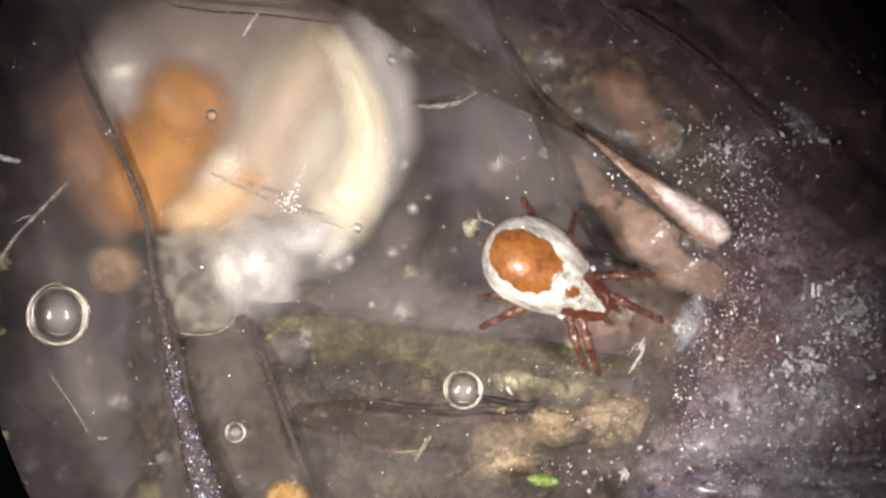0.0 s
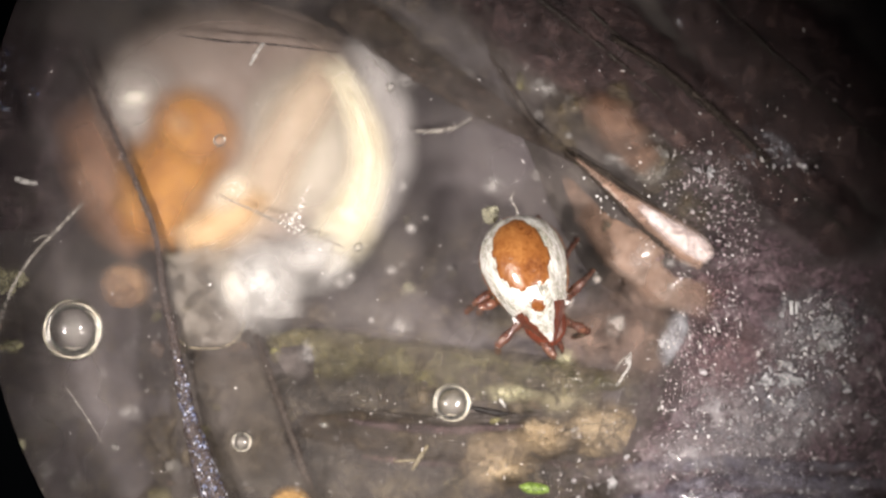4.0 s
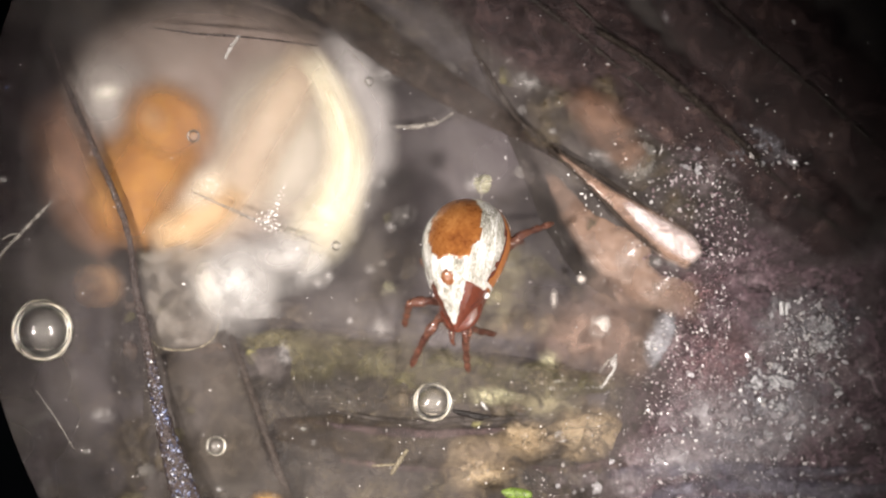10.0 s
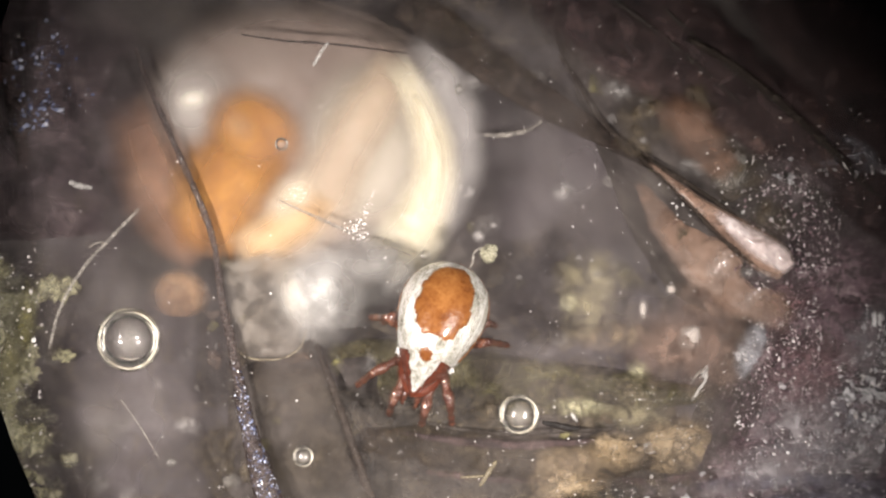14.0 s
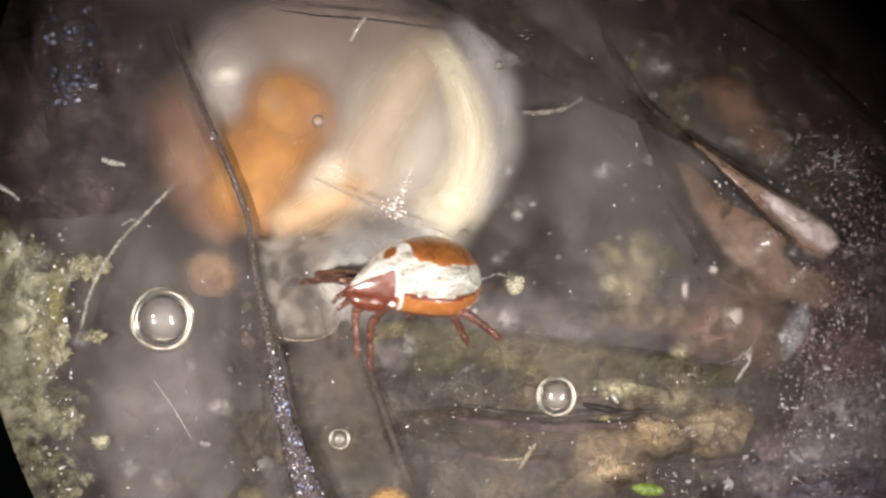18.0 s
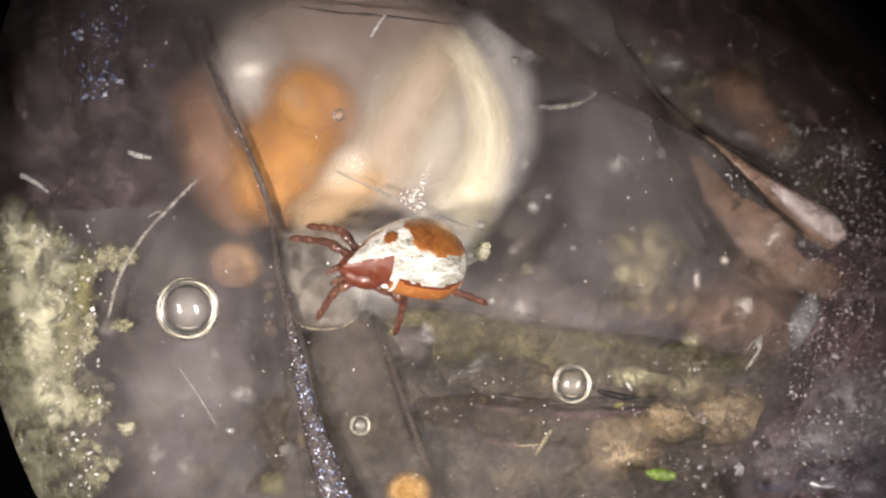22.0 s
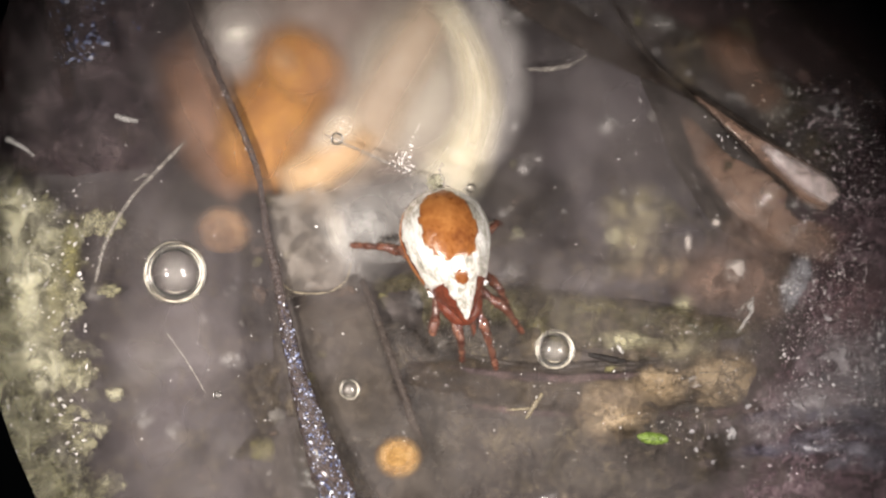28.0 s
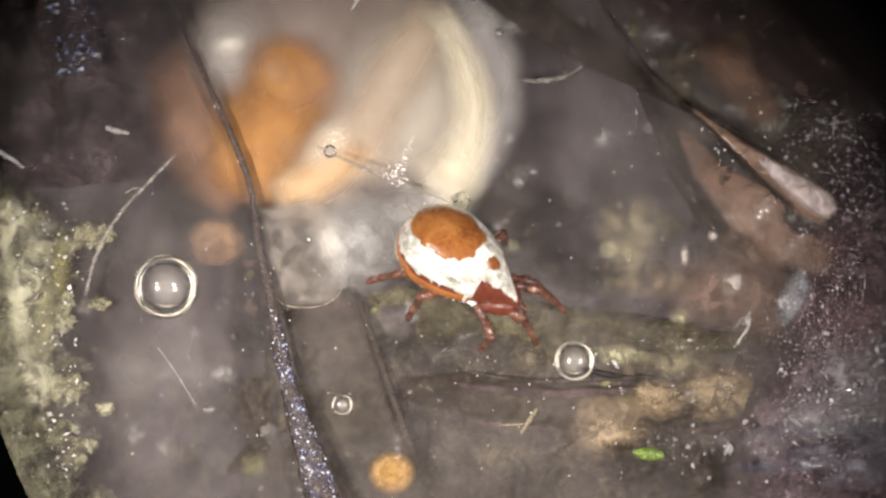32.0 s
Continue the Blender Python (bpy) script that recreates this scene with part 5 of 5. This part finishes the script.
    for name, mat, lab, k, seed, lo, hi in (("slime_spots", M_SPOTS, "hazy pale slime spots strewn over the silt", 190, 5, 5, 26), ("algae_spots", M_MOSS_SPOTS, "small olive algae spots strewn over the silt", 90, 6, 6, 26),
                                            ("mud_crumbs", M_DARKLEAF, "small dark mud crumbs strewn over the silt", 120, 7, 5, 22), ("rust_spots", M_RUST, "small rust-brown leaf crumbs on the silt", 80, 8, 6, 26)):
        pick, bm = random.Random(seed), bmesh.new()
        for _ in range(k):
            u, v, r = pick.uniform(-260, 1080), pick.uniform(-60, 940), lo + (hi - lo) * pick.random() ** 2.2
            f = 1 - lie(u, v) / EYE_H
            lump(r, r * pick.uniform(0.4, 1), r * 0.3, 0.8, 0.6, pick.random() * 9, 2, (AXIS + (u - 784 - AXIS) * f, (441 - v) * f, lie(u, v) + 3), bm, pick.uniform(0, 180))
        whole(name, bm, mat, (784, 441, 0), lab, "detritus", kind="stuff")
    # specular glints over the egg, laid out as white quartz-coloured grains
    sp = [(555 - 48 * f + rng.gauss(0, 5), 270 + 90 * f + rng.gauss(0, 4), rng.uniform(-3, 1), 0.8 + 1.8 * rng.random() ** 2) for f in (rng.random() ** 0.5 for _ in range(60))]
    sp += [(rng.gauss(512, 14), rng.gauss(360, 10), rng.uniform(-3, 1), rng.uniform(0.7, 2)) for _ in range(60)] + [(rng.gauss(400, 10), rng.gauss(292, 8), rng.uniform(-3, 1), rng.uniform(0.8, 2)) for _ in range(20)]
    grains("scratch_specks", sp, M_SPARK, "glints over the jelly egg, modelled as white grains", "specks")
    sp = [(rng.gauss(cu, du), rng.gauss(cv, dv), rng.uniform(-10, 0), rng.choice((0.8, 1.2, 1.8, 2.6, 3.6, 4.6))) for cu, cv, du, dv, k in ((-66, 66, 26, 18, 60), (-46, 128, 30, 14, 70), (-70, 166, 22, 10, 36), (-34, 30, 14, 26, 30)) for _ in range(k)]
    grains("blue_specks", sp, M_BLUE, "cluster of glittering blue scales on a dark leaf", "specks")
    for u, v, r, k in ((1475, 545, 50, 44), (1425, 640, 44, 26), (1340, 690, 44, 18), (1250, 775, 46, 18), (1460, 720, 40, 14), (1410, 240, 50, 12), (1300, 260, 40, 10), (1090, 850, 50, 14), (1480, 850, 44, 14), (1310, 650, 40, 2), (1370, 740, 56, 6), (1520, 620, 50, 26), (1420, 580, 34, 10), (1550, 720, 46, 16), (1180, 800, 40, 4)):
        whole("pale_cloud", lump(2.1 * r, 1.4 * r, 10, 0.4, 0.5, u, 4, cap=True), M_CLOUD, (u, v, lie(u, v) + 14), "pale cloudy patch of fine crystals", "patch", "pale patches")
        cluster = stand("crystal_cluster", (u, v, lie(u, v) + 4), "grey-white cluster of rough crystals", "crystals", "crystal clusters")
        for _ in range(int(1.7 * k)):
            a, d, z = rng.uniform(0, 6.28), rng.random() ** 0.7, 0.12 + 0.5 * rng.random() ** 2.6
            ob = new("crystal", rng.choice(crystals))
            ob.parent = cluster
            ob.matrix_basis = pose(1.3 * r * d * math.cos(a) * Q, r * d * math.sin(a) * Q, 25 * Q, rng.uniform(-60, 60), rng.uniform(-60, 60), rng.uniform(0, 360)) @ Matrix.Scale(z, 4)


gravel()


# ---- the mite ----
def half_width(x):
    if x < -38:
        return 80 * math.sqrt(max(0.0, 1 - ((x + 38) / 83) ** 2))
    return 80 * max(0.0, 1 - ((x + 38) / 171) ** 1.8)


def half_height(x):
    """How high the back stands over the body's middle: a broad dome as far as the front spot, then a steep face."""
    if x < -20:
        return 82 * math.sqrt(max(0.0, 1 - ((x + 20) / 101) ** 2))
    if x < 52:
        return 82.0 - 9 * ((x + 20) / 72) ** 2
    return 73 * max(0.0, 1 - ((x - 52) / 81) ** 1.25)


def mite_point(x, a, off=0.0):
    """A point of the body's skin: x along it, a round it (0 to its left, 90 on top)."""
    w = half_width(x)
    c, s = math.cos(a), math.sin(a)
    hi = half_height(x) if s > 0 else 0.62 * w
    return Vector((x, (w + off) * c, (hi + off) * s - 0.05 * max(0.0, x - 50)))


def mite_zone(test, off, name, material, parent, label):
    """A plate of the body's skin, raised by off, with its rim turned in."""
    bm = bmesh.new()
    nx, na = 110, 96
    xs = [-120.9 + 253.8 * (0.5 - 0.5 * math.cos(math.pi * i / nx)) for i in range(nx + 1)]
    ok = {}
    for i in range(nx + 1):
        for k in range(na):
            a = 2 * math.pi * k / na
            p = mite_point(xs[i], a)
            ok[i, k] = test(p, 6 * rough_at(p, 16, 4) + 3 * rough_at(p, 6, 6))
    vs = {}

    def vert(i, k):
        k %= na
        if (i, k) not in vs:
            near = all(ok.get((i + di, (k + dk) % na), ok[i, k]) for di in (-1, 0, 1) for dk in (-1, 0, 1))
            q = mite_point(xs[i], 2 * math.pi * k / na, off if near else -1.5)
            if i in (0, nx):
                q = mite_point(xs[i], 0, 0)
            vs[i, k] = bm.verts.new(q)
        return vs[i, k]

    for i in range(nx):
        for k in range(na):
            if all(ok[i + di, (k + dk) % na] for di in (0, 1) for dk in (0, 1)):
                bm.faces.new((vert(i, k), vert(i, k + 1), vert(i + 1, k + 1), vert(i + 1, k)))
    bmesh.ops.remove_doubles(bm, verts=bm.verts, dist=0.01)
    bmesh.ops.recalc_face_normals(bm, faces=bm.faces)
    return part(name, bm, material, parent, label)


def limb(points, sides=10):
    return tube([(*p[:3], 0.92 * p[3]) for p in points], 5, sides, 0.14, points[0][3])


LEG_BASE = {"1": (84, 24, -16), "2": (64, 34, -22), "3": (18, 42, -28), "4": (-10, 46, -30)}


def mite():
    body = stand("water_mite", (970, 490, 78), "glossy reddish-brown mite with a silvery band and amber back", "mite")

    def disc(p, cx, rx, ry):
        return ((p.x - cx) / rx) ** 2 + (p.y / ry) ** 2

    def shield(p, n):
        return p.z > 20 and disc(p, -34, 76 + 0.7 * n, 54 + 0.7 * n) < 1 and not (p.x > 10 and disc(p, 42, 14, 13 + n) < 1)

    def spot_two(p, n):
        return p.z > 30 and disc(p, 60, 17 + 0.3 * n, 17 + 0.3 * n) < 1

    def cheek(p, n):
        return p.x > 62 and abs(p.y) > (0.7 - 0.003 * (p.x - 60)) * half_width(p.x) + 0.5 * n

    def silver(p, n):
        if cheek(p, n):
            return False
        collar = 44 < p.x + 0.5 * n < 58 and p.z > -16
        return (p.z > (15 if p.x < 50 else 5) + 0.8 * n or collar) and p.x > -118

    mite_zone(lambda p, n: True, 0.0, "body", M_HEAD, body, "dark reddish-brown underside and face")
    mite_zone(lambda p, n: -22 < p.z < 20 and p.x < 60, 1.0, "flank", M_FLANK, body, "amber-orange flank")
    mite_zone(silver, 2.4, "silver_band", M_SILVER, body, "silvery white band of trapped air")
    mite_zone(lambda p, n: p.x < 56 and -15 < p.z + 0.6 * n + 0.08 * p.x < -8, 2.2, "seam", M_SILVER, body, "thin silvery seam")
    mite_zone(shield, 3.4, "back_shield", M_SHIELD, body, "amber-brown back shield")
    mite_zone(spot_two, 3.4, "front_spot", M_SHIELD, body, "small amber-brown front spot")
    part("face", lump(52, 40, 26, 0.06, 0.8, 4, 4, (78, 0, -14)), M_HEAD, body, "broad dark red polished face")
    for s in (1, -1):
        part("palp", limb([(112, 7 * s, -14, 7), (127, 12 * s, -18, 7), (139, 13 * s, -26, 5), (145, 11 * s, -36, 3)]), M_LEG, body, "short curved palp")
        part("shoulder", lump(12, 6, 5, 0.9, 0.35, s, 3, (58, 44 * s, -4), turn=40 * s), M_WHITE, body, "silvery shoulder tuft")
    part("tail_hair", limb([(-112, 14, 14, 2.5), (-128, 20, 18, 2), (-146, 16, 22, 2), (-160, 26, 24, 2.4)], 6), M_FIBRE, body, "thin whitish hair at the rear")
    legs = {}
    for s, side in ((1, "L"), (-1, "R")):
        for k in "1234":
            x, y, z = LEG_BASE[k]
            upper = limb([(-12, 0, 0, 8), (6, 0, 2, 11), (24, 0, 3, 9), (34, 0, 3, 7.5), (48, 0, 2, 10.5), (60, 0, 0, 9), (68, 0, -2, 7.5)])
            leg = part("leg", upper, M_LEG, body)
            lower = limb([(-4, 0, 0, 7.5), (10, 0, 1, 8.5), (22, 0, 1, 7.5), (30, 0, 1, 6.2), (44, 0, 1, 8), (54, 0, 0, 6), (68, 0, 0, 7.2), (78, 0, -1, 5.5), (84, 0, -3, 2.5)])
            shin = part("shin", lower, M_LEG, leg, "lower leg with a small claw")
            legs[side + k] = (leg, shin)
    return body, legs


MITE, LEGS = mite()


def drifting_clump():
    bm = bmesh.new()
    rng = random.Random(21)
    for _ in range(12):
        a, d, r = rng.uniform(0, 6.28), rng.random() ** 0.7, rng.uniform(6, 13)
        lump(r, r * 0.8, r * 0.6, 0.5, 0.5, rng.random() * 9, 3, (13 * d * math.cos(a), 13 * d * math.sin(a), 16 + rng.uniform(-8, 8)), bm)
    ob = stand("slime_clump", (830, 395, 0), "yellowish clump of slime dragged by a thread", "slime")
    part("clump", bm, M_TUFT, ob, kind="stuff")
    part("stalk", tube([(0, 0, 12, 6), (2, -2, 0, 9), (0, 0, -8, 10)], 3, 7), M_HAZE, ob, "hazy stalk of slime")
    return ob


CLUMP = drifting_clump()

# ---- what moves ----
MITE_ROWS = [
    (0, 183, -39.9, 66, 3.4, -5.8, -33.4), (1, 222.5, -40, 66, -6.6, -9.2, -38.6), (2, 123.1, -9.5, 66, -2.5, -9.1, -63.2),
    (3, 149.4, -21.7, 66, 5.6, -11.7, -85.9), (5.5, 185.5, -13.3, 66, -2.4, -2.9, -43.5), (6, 199.7, -35.2, 66, -3.6, -5.4, -49.9),
    (7, 218.9, -47.4, 66, -15.9, -13, -38.8), (8, 166.3, 0.4, 66, 2.2, -2.1, -62.3), (8.5, 114.9, 13.4, 66, 13.2, -6.2, -80.1),
    (9, 114.8, 22.9, 66, 26.2, -18.5, -83.6), (10, 82.7, 8.9, 66, 22.9, -24.2, -98.6), (11, 28.8, -41.4, 66, 33.8, -26.3, -133.8),
    (12, -62.5, -48.6, 66, 11.3, -12.7, -118.8), (12.5, -78.9, -70.3, 66, 10.4, -22, -106.4), (13, -110.4, -86.5, 66, 9.5, -18.5, -117),
    (14, -127.9, -89.3, 66, 1.6, -9.3, -110.1), (15, -141.5, -39.2, 66, 22.8, -35.2, -142.9), (15.5, -135.1, -28.2, 66, 23, -35.6, -140.8),
    (17.5, -190.7, -64.3, 66, 67.4, -34.5, -172.5), (18, -234.9, -49.6, 66, 56.5, -24.9, -176.1), (19, -292.1, -27, 66, 50.5, -33.7, -193.5),
    (20, -339, -10.6, 66, 47.6, -35.2, -179.3), (21, -329.3, -11.1, 66, 41.7, -36.6, -181.7), (22, -289.2, -30.7, 66, 43, -35.4, -177.8),
    (23, -270.8, -47.2, 66, 27.7, -41.2, -155.6), (24, -286.1, -49.3, 66, 26.8, -45.8, -142), (25, -304.3, -39.8, 66, 7.7, -49.7, -131.4),
    (25.5, -309.6, -46.8, 66, -0.2, -56.3, -124.1), (27.5, -208.9, -53.6, 66, -12.6, -11.7, -75.2), (28, -187.9, -80, 66, -9.3, -12.9, -75.3),
    (29, -181.1, -141.5, 66, -11.4, -16.1, -62.1), (30, -189.9, -100.2, 66, -9.6, -6.9, -46.2), (31, -174.3, -55.4, 66, -43.5, -11.7, -28.7),
    (32, -159.4, -69.7, 66, -29.2, -9.8, -35.2),
]
LEG_ROWS = {
    "L1": [
        (0, 6, -10, 24), (1, 23, -9, 33), (2, 43, 4, 97), (3, 74, -45, 74), (6, -5, 16, 94), (7, 24, -14, 23),
        (8, -2, 6, 59), (9, 19, -40, 32), (10, -32, -43, 23), (11, -51, -21, 49), (12, 7, -18, 32), (13, 15, -31, 32),
        (14, 7, -1, 80), (15, -20, -70, 21), (18, -80, -43, 68), (19, -62, -56, 20), (20, -76, -14, 52), (21, -48, -63, 50),
        (22, -51, -53, 33), (23, -53, -61, 50), (24, -93, -37, 75), (25, -52, -54, 70), (28, 10, -15, 27), (29, 35, -3, 65),
        (30, 22, 10, 81), (31, 20, -8, 20), (32, 28, 5, 50),
    ],
    "L2": [
        (0, 35, 3, 56), (1, 49, 18, 72), (2, 66, 13, 95), (3, 141, 38, 113), (6, 45, -5, 20), (7, 51, 15, 60),
        (8, 52, -1, 31), (9, 55, -36, 34), (10, -48, -41, 71), (11, -23, -9, 131), (12, 54, -6, 85), (13, 44, -32, 30),
        (14, 33, 1, 70), (15, 127, -57, 19), (18, 280, -60, 46), (19, 275, -67, 25), (20, 322, -53, 49), (21, 148, -10, 28),
        (22, 163, -19, 58), (23, 257, -6, 89), (24, 260, -42, 61), (25, 313, -57, 74), (28, 400, 4, 56), (29, 402, 2, 57),
        (30, 406, 24, 90), (31, 382, 26, 92), (32, 385, 8, 52),
    ],
    "L3": [
        (0, 116, 55, 112), (1, 144, 46, 88), (2, 98, 38, 125), (3, 140, 43, 95), (6, 120, 54, 112), (7, 122, 49, 93),
        (8, 91, 50, 138), (9, 156, 27, 92), (10, 158, 30, 89), (11, 166, 3, 62), (12, 134, 33, 116), (13, 127, 33, 94),
        (14, 115, 33, 91), (15, 165, 37, 83), (18, 164, 10, 65), (19, 174, -13, 72), (20, 148, -12, 64), (21, 153, 16, 29),
        (22, 177, 39, 70), (23, 141, 16, 56), (24, 168, 47, 83), (25, 141, 45, 69), (28, 29, 12, 69), (29, 116, 61, 123),
        (30, 42, 50, 135), (31, 13, 14, 59), (32, 85, 18, 88),
    ],
    "L4": [
        (0, 159, 44, 84), (1, 181, 27, 54), (2, 156, 46, 90), (3, 178, 51, 92), (6, 169, 36, 77), (7, 161, 33, 49),
        (8, 155, 58, 123), (9, 171, 36, 91), (10, 138, 15, 50), (11, 168, 18, 35), (12, 149, 20, 49), (13, 158, 49, 112),
        (14, 127, 51, 126), (15, 140, 27, 94), (18, 153, 14, 42), (19, 153, 26, 19), (20, 147, 13, 29), (21, 154, 25, 22),
        (22, 161, 25, 32), (23, 154, 40, 73), (24, 130, 20, 66), (25, 117, 29, 30), (28, 123, -6, 65), (29, 135, 16, 72),
        (30, 123, -12, 61), (31, 145, -39, 37), (32, 118, -2, 66),
    ],
    "R1": [
        (0, -42, 2, 49), (1, 16, 8, 86), (2, 8, -1, 76), (3, 24, 3, 109), (6, -6, 9, 89), (7, 11, -10, 71),
        (8, 1, 3, 49), (9, -30, -4, 80), (10, -52, -25, 20), (11, -84, 25, 79), (12, -7, -4, 73), (13, -29, -15, 37),
        (14, -3, -1, 78), (15, -50, -33, 54), (18, -61, -13, 19), (19, -64, -22, 20), (20, -76, 2, 43), (21, -73, -20, 79),
        (22, -64, -9, 27), (23, -76, -28, 55), (24, -95, -15, 44), (25, -90, -62, 21), (28, 10, -13, 57), (29, 21, -20, 95),
        (30, 2, -3, 57), (31, 8, -14, 60), (32, 17, -5, 54),
    ],
    "R2": [
        (0, -42, 7, 59), (1, -48, -3, 59), (2, 20, 6, 115), (3, -40, 4, 110), (6, -79, -9, 21), (7, -30, 0, 84),
        (8, -15, 14, 80), (9, -73, 29, 85), (10, -71, 31, 93), (11, -72, 31, 52), (12, -43, -4, 23), (13, -52, 5, 82),
        (14, -42, 8, 73), (15, -100, 24, 88), (18, -69, -9, 19), (19, -73, -5, 61), (20, -73, 4, 20), (21, -80, -7, 75),
        (22, -72, 11, 49), (23, -82, -10, 65), (24, -95, -4, 33), (25, -114, -37, 34), (28, -22, -7, 105), (29, -30, -6, 100),
        (30, -53, -1, 73), (31, -11, -47, 43), (32, -28, -10, 88),
    ],
    "R3": [
        (0, -122, 20, 57), (1, -119, 24, 95), (2, -70, 48, 144), (3, -81, 37, 130), (6, -105, 12, 62), (7, -128, -13, 37),
        (8, -96, 51, 141), (9, -112, 5, 81), (10, -127, -5, 70), (11, -131, 43, 71), (12, -60, 57, 137), (13, -7, -9, 42),
        (14, -91, 48, 113), (15, -108, 54, 125), (18, -155, -18, 56), (19, -146, 28, 81), (20, -139, 31, 80), (21, -57, 29, 73),
        (22, -133, 33, 83), (23, -141, 29, 83), (24, -142, 32, 81), (25, -141, 69, 85), (28, -139, 28, 83), (29, -137, 12, 54),
        (30, -118, 0, 44), (31, -118, 0, 81), (32, -120, 20, 100),
    ],
    "R4": [
        (0, -139, 39, 97), (1, -145, 26, 82), (2, -74, 57, 144), (3, -64, 29, 86), (6, -134, 33, 113), (7, -160, 30, 98),
        (8, -163, 51, 105), (9, -143, 6, 68), (10, -155, 6, 64), (11, -154, 45, 47), (12, -128, -4, 64), (13, -83, 56, 133),
        (14, -60, 53, 132), (15, -142, 35, 62), (18, -181, 3, 56), (19, -170, 37, 63), (20, -165, 40, 66), (21, -170, 36, 64),
        (22, -159, 40, 70), (23, -166, 36, 69), (24, -165, 42, 67), (25, -184, 35, 63), (28, -119, 9, 48), (29, -155, 25, 61),
        (30, -150, 26, 75), (31, -161, -13, 27), (32, -153, 14, 59),
    ],
}
BUBBLE_ROWS = [
    (0, 37.2, -246.9), (1, 42.7, -252), (2, 44.4, -250.7), (3, 32.3, -249.5),
    (6, 21.8, -249.7), (7, 24.4, -249.9), (8, 25, -248.2), (9, 25, -243.2),
    (10, 26, -242.2), (11, 26.1, -238.3), (12, 38.2, -241.7), (13, 23.6, -243.9),
    (14, 20.3, -244.5), (15, 17.4, -247.1), (18, 15.5, -244.8), (19, 16.4, -244.6),
    (20, 15.5, -241), (21, 16.2, -245.9), (22, 16.1, -245.3), (23, 16, -246.3),
    (24, 15.2, -246), (25, 10.1, -243.9), (28, 1.6, -249.6), (29, 34.4, -242),
    (30, 32.5, -244.9), (31, 25.3, -251.1), (32, 45.8, -243),
]
CLUMP_ROWS = [
    (0, 49.3, 39.2), (1, 73.7, 33.5), (2, 64.1, 130.9), (3, 95.4, 116.3),
    (6, 86.2, 73.4), (7, 93.1, 61.3), (8, 90.6, 119.3), (9, 96.7, 160.5),
    (10, 112.9, 152.4), (11, 112.3, 105.7), (12, 48, 77.6), (13, -2.2, 46.2),
    (14, -38.5, 43.3), (15, -11.8, 50.8), (18, -61, -49.4), (19, -114.2, -57.6),
    (20, -177.9, -25.1), (21, -163.4, -17.3), (22, -151, -6.1), (23, -145.2, 5.1),
    (24, -156.5, 26.2), (25, -164.7, 20.8), (28, -215.7, 47.4), (29, -202.4, -6.5),
    (30, -206.2, 9.9), (31, -182.3, 41.4), (32, -160.8, 39.2),
]
VIGNETTE_ROWS = [(0, 50, 64), (3.5, 50, 54), (7, 56, 24), (12, 66, 14), (14, 30, 74), (18, 20, 120), (32, 26, 130)]
RIM_ROWS = [(0, -60), (3.5, -45), (6, -25), (9, -45), (13, -50), (19, -50), (23, -48), (28, -50), (32, -62)]


def motions():
    walk(MITE, [(t, pose(x * Q, y * Q, h * Q, rx, ry, rz)) for t, x, y, h, rx, ry, rz in MITE_ROWS])
    for key, rows in LEG_ROWS.items():
        x, y, z = LEG_BASE[key[1]]
        y = y if key[0] == "L" else -y
        leg, shin = LEGS[key]
        walk(leg, [(t, pose(x * Q, y * Q, z * Q, 0, -lift, yaw)) for t, yaw, lift, bend in rows])
        walk(shin, [(t, pose(66 * Q, 0, -1 * Q, 0, bend, 0)) for t, yaw, lift, bend in rows])
    walk(ROLLING, [(t, pose(x * Q, y * Q, 29 * Q)) for t, x, y in BUBBLE_ROWS])
    walk(CLUMP, [(t, pose(x * Q, y * Q, 0)) for t, x, y in CLUMP_ROWS])
    a, b = spot(375, 204, 12), spot(393, 315, 12)
    walk(ESCAPING, [(0, pose(*a)), (22.0, pose(*a)), (22.7, pose(*b)), (32, pose(*b))])
    # the eyepiece goes with the eye; its field stop shifts a little in it
    k = VIGNETTE_DOWN / EYE_H
    stop, ring_rows = [], []
    for t, x, y, h, r in CAMERA_ROWS:
        edge = float(np.interp(t, [p[0] for p in RIM_ROWS], [p[1] for p in RIM_ROWS]))
        z = (h - 100) / EYE_H
        stop.append((t, pose((edge + 1128 / z - 784) * z * Q, (441 - 385) * z * Q, 0)))
        slip = [float(np.interp(t, [p[0] for p in VIGNETTE_ROWS], [p[k] for p in VIGNETTE_ROWS])) for k in (1, 2)]
        ring_rows.append((t, pose((-154 + slip[0]) * k * Q, (-184 - slip[1]) * k * Q, (h - VIGNETTE_DOWN - 100) * Q)))
    walk(EYEPIECE, [(t, pose(x * Q, y * Q, 100 * Q)) for t, x, y, h, r in CAMERA_ROWS])
    walk(FIELD_STOP, stop)
    walk(VIGNETTE, ring_rows)


motions()
